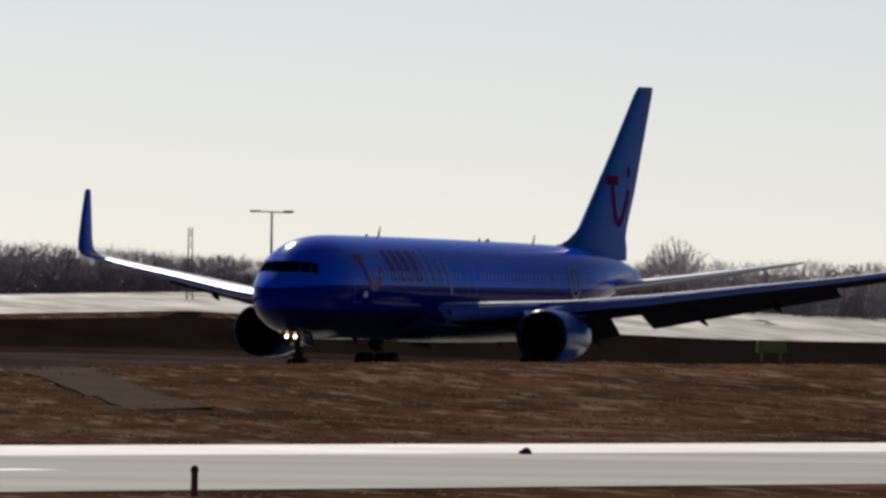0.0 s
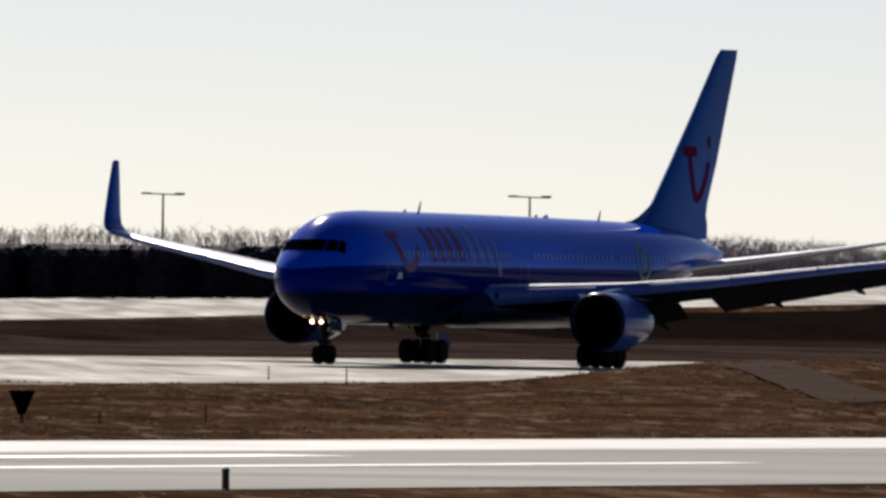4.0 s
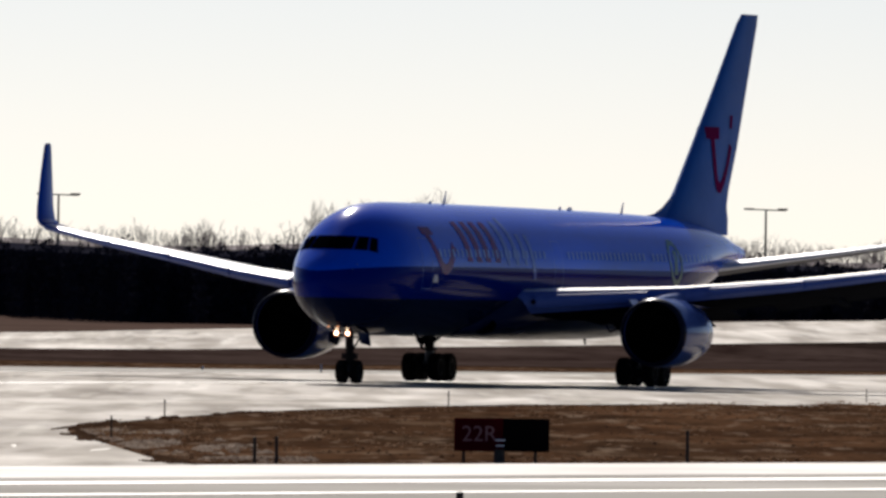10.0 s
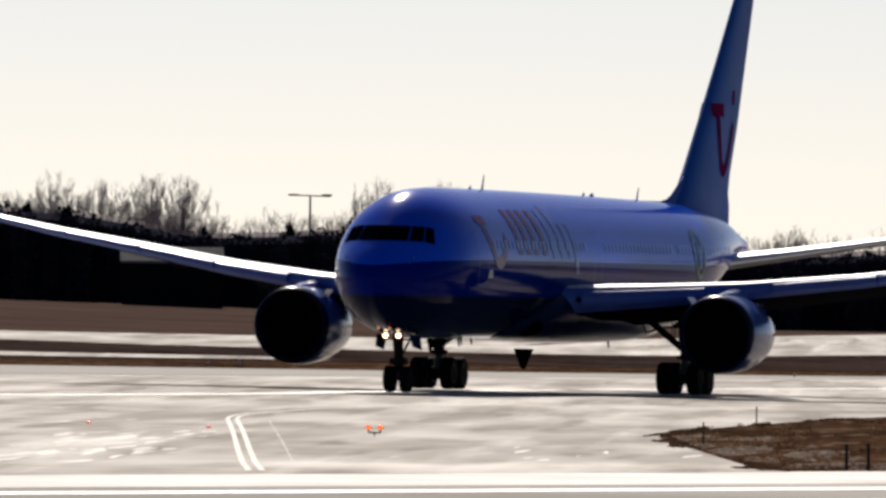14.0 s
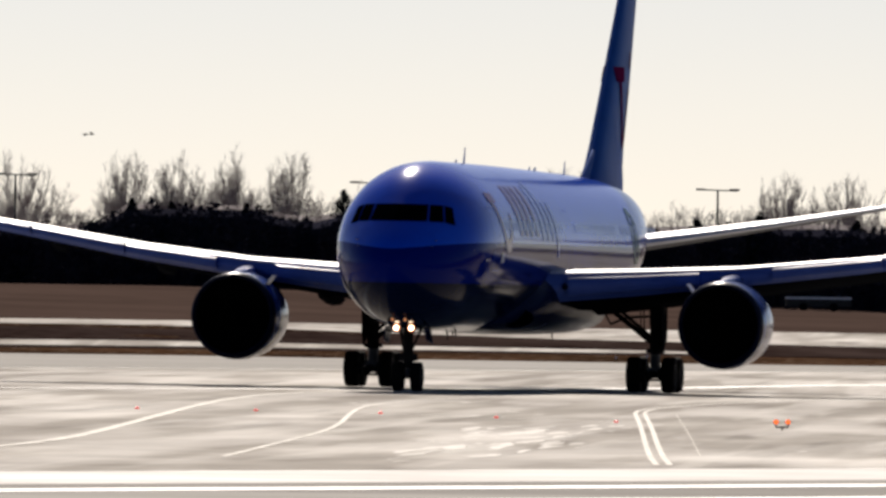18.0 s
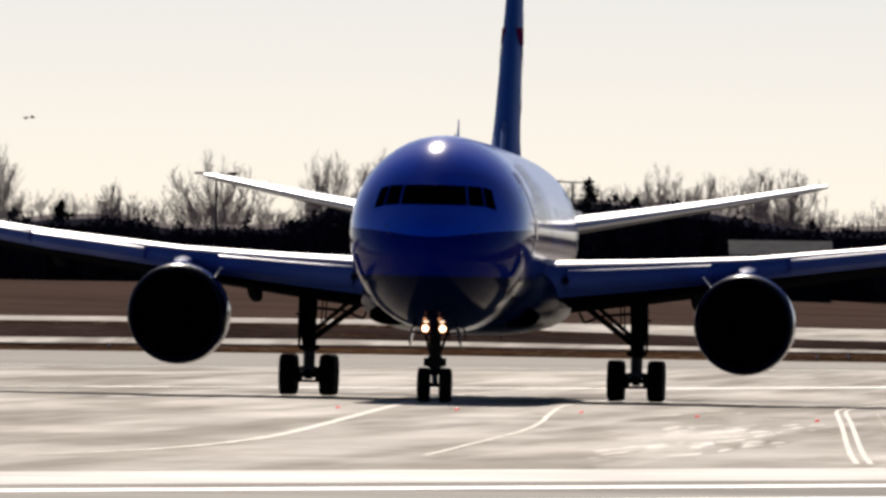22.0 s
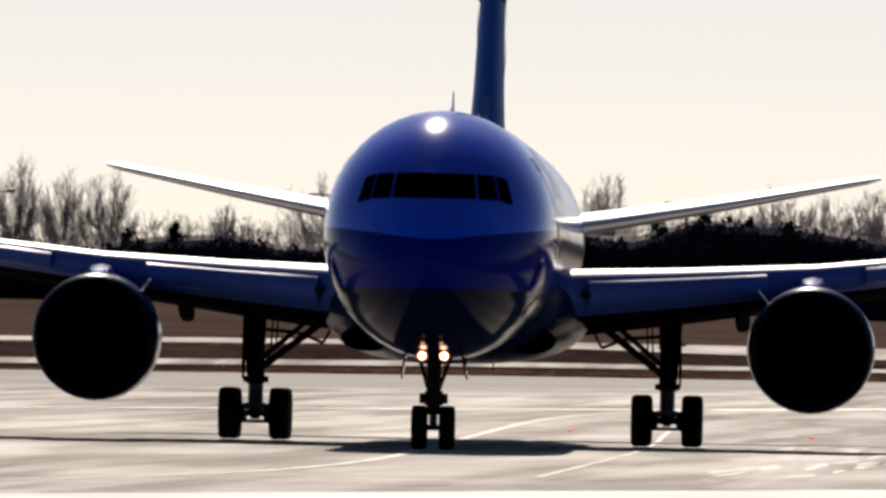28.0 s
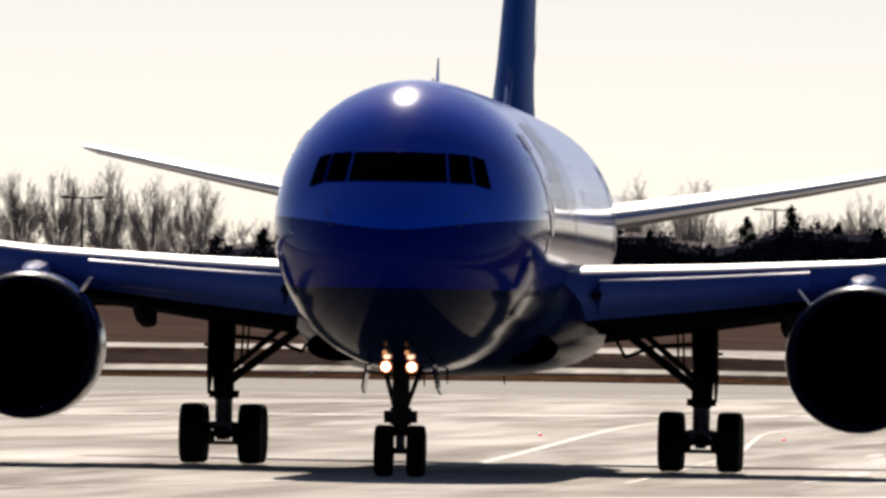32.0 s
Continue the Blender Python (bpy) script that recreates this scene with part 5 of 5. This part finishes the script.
PALETUFT = material("bleached_tufts", (0.26, 0.22, 0.18), 0.95, 0, 0.5, 0.3, second=(0.14, 0.1, 0.08), spec=0.0)
sheer(PALETUFT, 0.6)
sheer(STRAW, 0.62)
sheer(DARKTUFT, 0.55)
# solid twigs made translucent only to brighten them against the light
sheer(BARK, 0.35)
sheer(HAZEBARK, 0.35)


def tufts(name, count, rho0, rho1, u0, u1, size, seed, keep, mat=None):
    rng = random.Random(seed)
    verts, faces = [], []
    while len(verts) < count * 9:
        u, r = rng.uniform(u0, u1), rng.uniform(rho0, rho1)
        p = at(u, r)
        if noise.noise(Vector((p.x * 0.8, p.y * 0.03, seed))) + 0.5 * noise.noise(Vector((p.x * 2.6, p.y * 0.09, seed))) + rng.gauss(0, 0.1) < 0.12:
            continue
        if not keep(p.x, p.y):
            continue
        p.z = height(p.x, p.y) - 0.01
        for k in range(3):
            a = rng.uniform(0, math.pi)
            w = Vector((math.cos(a), math.sin(a), 0)) * size * rng.uniform(0.5, 1.3)
            n = len(verts)
            tip = p + Vector((rng.gauss(0, 0.3) * size, rng.gauss(0, 0.3) * size, size * rng.uniform(0.2, 0.8)))
            verts.extend((p - w, p + w, tip))
            faces.append((n, n + 1, n + 2))
    return tagged(soup(name, verts, faces, mat or STRAW), "tufts of dark brown grass" if mat else "tufts of dry straw-coloured grass", "grass", kind="stuff")


def on_grass(x, y):
    return x > float(np.interp(y, EDGE_Y, EDGE_X)) + 0.15 + 0.4 * noise.noise(Vector((x, y * 0.2, 0)))


def on_rim(x, y):
    """The uneven outer metre of the grass, with clumps straying onto the pavement."""
    d = x - float(np.interp(y, EDGE_Y, EDGE_X))
    return -0.3 + 0.35 * noise.noise(Vector((x * 2, y * 0.12, 7))) < d < 0.3


def on_tip(x, y):
    d = x - float(np.interp(y, EDGE_Y, EDGE_X))
    return 0.25 < d < 3.4 - 0.012 * abs(y - 370) and noise.noise(Vector((x * 0.9, y * 0.06, 2))) > -0.1


tufts("grass_tufts", 34000, 151, 300, 260, 900, 0.065, 5, on_grass)
tufts("dark_grass_tufts", 16000, 151, 300, 260, 900, 0.07, 15, on_grass, DARKTUFT)
tufts("edge_tufts", 2600, 151, 240, 280, 640, 0.1, 25, on_rim, DARKTUFT)
tufts("pale_tip_tufts", 2000, 151, 205, 290, 400, 0.07, 35, on_tip, PALETUFT)
tufts("grass_tufts_verge", 5000, 60, 109, 180, 420, 0.06, 6, lambda x, y: True)

# ---- woods ----
def branches(rng, h_, w_, limbs=26):
    """Segments of a bare tree with a rounded crown: (start, end, radius)."""
    out = []
    lean = Vector((rng.gauss(0, 0.02), rng.gauss(0, 0.02), 1))
    stems = [(lean * (h_ * 0.82), h_ * 0.013)]
    if rng.random() < 0.5:
        stems.append((Vector((rng.choice((-1, 1)) * w_ * 0.22, rng.gauss(0, 0.3), h_ * 0.75)), h_ * 0.01))
    for top, r0 in stems:
        base = Vector((0, 0, -0.6))
        last = base
        for k in range(1, 9):
            q = base + (top - base) * (k / 8) + Vector((rng.gauss(0, 0.05), rng.gauss(0, 0.05), 0))
            out.append((last, q, r0 * (1.1 - k / 9)))
            last = q
    centre, rad = Vector((0, 0, h_ * 0.56)), Vector((w_ * 0.5, w_ * 0.5, h_ * 0.45))
    for i in range(limbs):
        top, r0 = stems[i % len(stems)]
        p = base + (top - base) * rng.uniform(0.16, 0.72)
        a = rng.uniform(0, 2 * math.pi)
        up = rng.uniform(-0.25, 1.0)
        side = math.sqrt(max(0.04, 1 - up * up))
        end = centre + Vector((math.cos(a) * side * rad.x, math.sin(a) * side * rad.y, up * rad.z)) * rng.uniform(0.72, 0.96)
        end.z = max(end.z, p.z + 0.06 * h_)
        knee = p * 0.45 + end * 0.55 + Vector(((end.x - p.x) * 0.16, (end.y - p.y) * 0.16, -0.07 * h_))
        curve = [p * (1 - t) ** 2 + knee * 2 * t * (1 - t) + end * t * t for t in (0, 0.2, 0.4, 0.6, 0.8, 1.0)]
        for k, (u, v) in enumerate(zip(curve, curve[1:])):
            out.append((u, v, 0.034 - 0.004 * k))
        for _ in range(11):
            f = rng.uniform(1.2, 4.99)
            c = curve[int(f)].lerp(curve[int(f) + 1], f % 1)
            along = (curve[int(f) + 1] - curve[int(f)]).normalized()
            d = (along * 0.7 + Vector((rng.gauss(0, 0.5), rng.gauss(0, 0.5), rng.uniform(0.3, 1.0)))).normalized() * h_ * rng.uniform(0.05, 0.12)
            q = c + d + Vector((0, 0, 0.015 * h_))
            m = c + d * 0.5
            out.append((c, m, 0.014))
            out.append((m, q, 0.01))
            for _ in range(7):
                s0 = c + (q - c) * rng.uniform(0.15, 1.0)
                out.append((s0, s0 + (d.normalized() * 0.6 + Vector((rng.gauss(0, 0.55), rng.gauss(0, 0.55), rng.uniform(0.2, 0.9)))).normalized() * h_ * rng.uniform(0.025, 0.065), 0.0092))
    return out


def stick_mesh(segs):
    verts, faces = [], []
    for p, q, r in segs:
        d = q - p
        a = d.orthogonal().normalized()
        b = d.cross(a).normalized()
        k = len(verts)
        for c, rr in ((p, r), (q, r * 0.75)):
            for i in range(3):
                t = 2 * math.pi * i / 3
                verts.append(c + a * (rr * math.cos(t)) + b * (rr * math.sin(t)))
        for i in range(3):
            j = (i + 1) % 3
            faces.append((k + i, k + j, k + 3 + j, k + 3 + i))
    return verts, faces


def bare_tree(seed, h_, w_, mat, label):
    rng = random.Random(seed)
    segs = branches(rng, h_, w_, 66 if w_ > 6.2 else 50)
    tree = new("bare_tree")
    thick = [s for s in segs if s[2] > 0.035]
    thin = [s for s in segs if s[2] <= 0.035]
    soup("trunk", *stick_mesh(thick), mat, tree)
    soup("crown", *stick_mesh(thin), mat, tree)
    return tagged(tree, label, "tree")


def leafy(rng, blobs, n, size):
    """Many small leaf clumps scattered through ellipsoid blobs (centre, radii)."""
    verts, faces = [], []
    for c, rad in blobs:
        for _ in range(n):
            while True:
                v = Vector((rng.uniform(-1, 1), rng.uniform(-1, 1), rng.uniform(-1, 1)))
                if 0.2 < v.length < 1:
                    break
            p = Vector((c[0] + v.x * rad[0], c[1] + v.y * rad[1], c[2] + v.z * rad[2]))
            k = len(verts)
            for _ in range(4):
                verts.append(p + Vector((rng.gauss(0, size), rng.gauss(0, size), rng.gauss(0, size))))
            faces += [(k, k + 1, k + 2), (k, k + 2, k + 3), (k, k + 3, k + 1), (k + 1, k + 3, k + 2)]
    return verts, faces


def pine(seed, h_, w_):
    rng = random.Random(seed)
    ob = new("conifer")
    part("trunk", tube(bmesh.new(), (0, 0, -0.5), (0, 0, h_ * 0.95), 0.16, 0.04, 6), EVERGREEN, ob)
    blobs = []
    for k in range(34):
        f = k / 33
        r = w_ / 2 * (1.0 - 0.88 * f ** 2.4) * rng.uniform(0.7, 1.05)
        a = rng.uniform(0, 6.28)
        blobs.append(((r * 0.45 * math.cos(a), r * 0.45 * math.sin(a), h_ * (0.06 + 0.92 * f)), (r * 0.7, r * 0.7, h_ * 0.045 + 0.1)))
    soup("crown", *leafy(rng, blobs, 70, 0.085), EVERGREEN, ob)
    return tagged(ob, "dark ragged conifer at the wood's edge", "tree", "conifers at the wood's edge")


# bearing, elevation of the top, width in metres
# the woods to the one side, then to the other
BARE = ((-5.15, 0.49, 3.6), (-5.01, 0.501, 3.3), (-4.87, 0.502, 3.8), (-4.72, 0.481, 3.6), (-4.57, 0.479, 4.5), (-4.18, 0.360, 3.8), (-3.87, 0.467, 8.5), (-3.51, 0.479, 4.3), (-3.33, 0.467, 4.7), (-3.16, 0.482, 3.3), (-2.97, 0.483, 4.3), (-2.44, 0.441, 4.3), (-2.28, 0.424, 4.3), (-2.13, 0.431, 3.8), (-2.02, 0.431, 6.2), (-1.41, 0.425, 5.2), (-1.20, 0.413, 6.6))
BARE += ((-0.07, 0.297, 4.3), (0.33, 0.360, 2.8), (0.44, 0.370, 4.7), (0.66, 0.400, 5.2), (2.13, 0.258, 1.9), (3.77, 0.247, 5.7), (3.99, 0.223, 4.7), (4.28, 0.260, 3.3), (4.75, 0.234, 4.7), (5.12, 0.198, 4.7), (5.41, 0.189, 4.3), (5.86, 0.213, 2.8), (6.06, 0.230, 2.8), (6.22, 0.203, 2.8), (6.84, 0.282, 4.3), (7.36, 0.190, 4.3), (7.47, 0.173, 3.8))
PINES = ((-4.36, 0.305, 2.8), (-3.49, 0.320, 3.3), (-3.36, 0.311, 3.3), (-3.12, 0.310, 2.8), (-2.81, 0.355, 2.8), (-2.67, 0.394, 2.8), (-2.52, 0.341, 3.3), (-2.39, 0.330, 2.8), (-1.68, 0.280, 3.3), (-1.47, 0.301, 3.8), (-1.16, 0.278, 3.3), (0.92, 0.287, 2.1), (1.07, 0.304, 1.9), (1.21, 0.284, 2.1), (1.31, 0.283, 3.3), (1.47, 0.242, 2.8), (1.60, 0.233, 2.8), (3.63, 0.218, 5.2))
for i, (az, el, w_) in enumerate(BARE):
    d = (1520.0 if az < 3.7 else 1745.0) + 40 * math.sin(i * 2.1) * (1.0 if az < 3.7 else 0.5)
    x, y = polar(az, d)
    z = height(x, y)
    top = EYE_Z + d * math.tan(radians(el))
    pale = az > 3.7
    t_ = bare_tree(100 + i, max(4.0, top - z), max(w_ * d / 1500 * 1.3, 4.2), HAZEBARK if pale else BARK, "bare grey winter tree with a fine twiggy crown")
    t_.matrix_basis = pose(x, y, z)
for i, (az, el, w_) in enumerate(PINES):
    d = 1440.0 + 15 * math.sin(i * 3.3)
    x, y = polar(az, d)
    z = height(x, y)
    top = EYE_Z + d * math.tan(radians(el))
    t_ = pine(300 + i, max(3.0, top - z), max(w_ * 1.6, 4.0))
    t_.matrix_basis = pose(x, y, z)


# grey base lightened to include the haze over the far woods
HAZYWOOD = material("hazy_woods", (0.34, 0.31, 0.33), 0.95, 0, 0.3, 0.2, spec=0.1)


def thicket(name, az0, az1, tops, d0, mat, label, dens, lean=0.35, sz=0.3, step=0.035):
    """A long belt of shrubs: dense clumps with an uneven top edge."""
    rng = random.Random(int(az0 * 100) + 7)
    verts, faces = [], []
    az = az0
    while az < az1:
        d = d0 + rng.uniform(-8, 8)
        x, y = polar(az, d)
        z = height(x, y)
        top = EYE_Z + d * math.tan(radians(interp(az, tops)[0] + rng.gauss(0, 0.014)))
        hh = max(1.5, top - z)
        rx = 0.7 + rng.uniform(0, 0.5)
        blobs = [((x, y, z + hh * 0.3), (rx, 1.5, hh * 0.32)), ((x, y, z + hh * 0.72), (rx, 1.2, hh * 0.28))]
        v, f = leafy(rng, blobs, dens, sz)
        k = len(verts)
        verts += v
        faces += [tuple(i + k for i in q) for q in f]
        az += step
    ob = soup(name, verts, faces, mat)
    return tagged(ob, label, "woods", kind="stuff")


def twig_belt(name, az0, az1, tops, d0, mat, label, step, count, tall):
    """A long belt of leafless scrub: many thin upright twigs with an uneven top edge."""
    rng = random.Random(int(az0 * 100) + 31)
    segs, az = [], az0
    while az < az1:
        d = d0 + rng.uniform(-8, 8)
        x, y = polar(az, d)
        z = height(x, y)
        hh = max(1.5, EYE_Z + d * math.tan(radians(interp(az, tops)[0])) - z)
        hh *= 1.0 + 0.16 * noise.noise(Vector((az * 9.0, d0, 0))) + 0.1 * noise.noise(Vector((az * 40.0, d0, 2)))
        for _ in range(count):
            p = Vector((x + rng.gauss(0, 0.7), y + rng.uniform(-3, 3), z + hh * rng.uniform(0.3, 0.86)))
            q = p + Vector((rng.gauss(0, 0.3), rng.gauss(0, 0.3), 1)) * tall * rng.uniform(0.5, 1.2)
            q.z = min(q.z, z + hh * rng.uniform(0.9, 1.04))
            segs.append((p, q, 0.022))
            for _ in range(3):
                c = p.lerp(q, rng.uniform(0.3, 0.9))
                segs.append((c, c + Vector((rng.gauss(0, 0.5), rng.gauss(0, 0.5), rng.uniform(0.4, 1))) * tall * 0.3, 0.011))
        az += step
    return tagged(soup(name, *stick_mesh(segs), mat), label, "woods", kind="stuff")


TOPS = ((-8.0, 0.22), (-4.7, 0.21), (-4.45, 0.255), (-4.2, 0.265), (-4.0, 0.23), (-3.62, 0.235), (-3.5, 0.305), (-3.1, 0.305), (-2.95, 0.265), (-2.85, 0.275), (-2.7, 0.33), (-2.4, 0.32), (-2.2, 0.29), (-1.95, 0.245), (-1.7, 0.255), (-1.5, 0.265), (-1.2, 0.265), (-0.9, 0.235),
        (-0.1, 0.205), (0.5, 0.23), (0.7, 0.215), (1.2, 0.225), (1.5, 0.2), (2.0, 0.18), (2.8, 0.18), (3.6, 0.185), (3.85, 0.16), (8.0, 0.17))
thicket("dark_hedge", -6.5, 3.86, TOPS, 1425, THICKET, "dark dense thicket along the far edge", 190, sz=0.13)
twig_belt("grey_scrub", -6.5, 3.9, [(a, b + 0.06) for a, b in TOPS], 1480, BARK, "leafless grey scrub behind the thicket", 0.012, 14, 1.8)
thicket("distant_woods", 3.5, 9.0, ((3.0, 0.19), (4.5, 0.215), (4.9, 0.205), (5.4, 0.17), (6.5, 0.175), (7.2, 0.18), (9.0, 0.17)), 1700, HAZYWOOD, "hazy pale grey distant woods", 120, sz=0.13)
twig_belt("distant_scrub", 3.5, 9.0, ((3.0, 0.215), (4.5, 0.245), (4.9, 0.23), (5.4, 0.2), (6.5, 0.2), (7.2, 0.21), (9.0, 0.2)), 1690, HAZEBARK, "hazy pale leafless scrub before distant woods", 0.014, 14, 2.2)
# solid sheet added inside each belt so that no light shows through it
FARTOPS = ((3.0, 0.19), (4.5, 0.215), (4.9, 0.205), (5.4, 0.17), (6.5, 0.175), (7.2, 0.18), (9.0, 0.17))
for nm, d, lo, hi, tops, mat, label in (("hedge_heart", 1432, -70, 39, TOPS, THICKET, "solid dark sheet inside the thicket"), ("woods_heart", 1712, 35, 90, FARTOPS, HAZYWOOD, "solid grey sheet inside the distant woods"), ("scrub_heart", 1490, -70, 39, [(a, b + 0.015) for a, b in TOPS], BARK, "solid grey sheet inside the scrub")):
    verts, faces = [], []
    hz = [k * 0.1 for k in range(lo, hi)]
    for az in hz:
        x, y = polar(az, d)
        z = height(x, y)
        top = EYE_Z + d * math.tan(radians(interp(az, tops)[0])) - 0.15
        x2, y2 = polar(az, d + 8)
        verts += [(x, y, z - 1), (x, y, top - 0.6), (x2, y2, top), (x2, y2, z - 1)]
    for i in range(len(hz) - 1):
        for k in range(3):
            faces.append((4 * i + k, 4 * i + 4 + k, 4 * i + 5 + k, 4 * i + 1 + k))
    tagged(soup(nm, verts, faces, mat), label, "woods", kind="stuff")

# low building behind the trees
bld = new("low_building")
x, y = polar(-2.05, 1408)
bld.matrix_basis = pose(x, y, height(x, y), 0, 0, 3)
tagged(bld, "low dark building with a pale flat roof", "building")
part("wall", box(bmesh.new(), (-3.95, -1.2, -0.5), (3.95, 3, 3.4)), material("dark_cladding", (0.008, 0.008, 0.01), 0.95, spec=0.0), bld)
bm = box(bmesh.new(), (-4.1, -1.5, 3.404), (4.1, 3.4, 3.6))
for v in bm.verts:
    if v.co.y > 0:
        v.co.z += 1.15
part("roof", bm, material("pale_roof_sheet", (0.16, 0.16, 0.16), 0.8, spec=0.0), bld, "pale sloping roof sheet")


# trailer made up to carry a sun glint, painted as its pale edge
trailer = new("assumed_trailer")
x, y = polar(-1.283, 1408)
trailer.matrix_basis = pose(x, y, height(x, y), 0, 0, 2)
tagged(trailer, "assumed low dark trailer, its roof's sun glint painted pale", "trailer")
GLINTWHITE = material("painted_glint_white", (0.75, 0.75, 0.74), 0.6, 0, 0.2, 1.0, spec=0.1)
part("body", box(bmesh.new(), (-2.6, -0.8, 0.35), (2.6, 0.8, 0.93)), POST, trailer)
part("glint_edge", box(bmesh.new(), (-2.6, -0.85, 0.934), (2.6, 0.85, 1.13)), GLINTWHITE, trailer, "pale edge for the roof's sun glint")
for sx in (-1.2, 1.2):
    part("wheel", turned([(0.1, -0.12), (0.32, -0.1), (0.34, 0.0), (0.32, 0.1), (0.1, 0.12)], 14, "y", (sx, -0.8, 0.33)), RUBBER, trailer)
# small box added for a second bright spot, in the same glint colour
cabinet = part("glint_box", box(bmesh.new(), (-0.4, -0.3, -0.1), (0.4, 0.3, 0.95)), GLINTWHITE)
x, y = polar(-1.609, 1408)
cabinet.matrix_basis = pose(x, y, height(x, y))
tagged(cabinet, "small pale box for a glint before the dark thicket", "cabinet")


# ---- all that moves ----
def motions():
    walk(airliner, [(t, pose(x, y, 0.045, 0, 0, -yaw) @ pose(0, 0, 0, 0, math.degrees(fall_at(y) / math.cos(radians(yaw))), 0)) for t, x, y, yaw in PLANE_ROWS])
    ts = [r[0] for r in PLANE_ROWS]
    grid = [i / FPS for i in range(32 * FPS + 1)]
    xs, ys = np.interp(grid, ts, [r[1] for r in PLANE_ROWS]), np.interp(grid, ts, [r[2] for r in PLANE_ROWS])
    far = np.concatenate(([0.0], np.cumsum(np.hypot(np.diff(xs), np.diff(ys)))))
    for rim, x, y, r in wheels:
        walk(rim, [(t, pose(x, y, r, math.degrees(s / r))) for t, s in zip(grid, far)])
    for b_, ws, k in birds:
        rows = []
        for t, az, el in ((0.0, 0.27, 0.6), (15.0, -2.985, 0.56), (18.0, -3.64, 0.535), (20.0, -4.085, 0.552), (22.0, -4.475, 0.576), (32.0, -6.6, 0.62)):
            d = 1250.0 + 20 * k
            x, y = polar(az + 0.02 * k, d)
            rows.append((t, pose(x, y, EYE_Z + d * math.tan(radians(el)), 0, 0, 172)))
        walk(b_, rows)
        for w_, sy in ws:
            walk(w_, [(i * 0.2, pose(0, 0, 0, sy * (28 if (i + k) % 2 else -20))) for i in range(161)])
    for ob, hinge, axis in flaps:
        rows = []
        for t, deg in ((0.0, 27.0), (3.0, 25.0), (6.0, 20.0), (9.0, 14.0), (12.0, 7.0), (14.0, 2.0), (15.5, 0.0), (32.0, 0.0)):
            q = Matrix.Rotation(radians(-deg), 4, axis)
            rows.append((t, Matrix.Translation(hinge + Vector((0, deg / 32 * 0.5, -deg / 32 * 0.12))) @ q))
        walk(ob, rows)


motions()
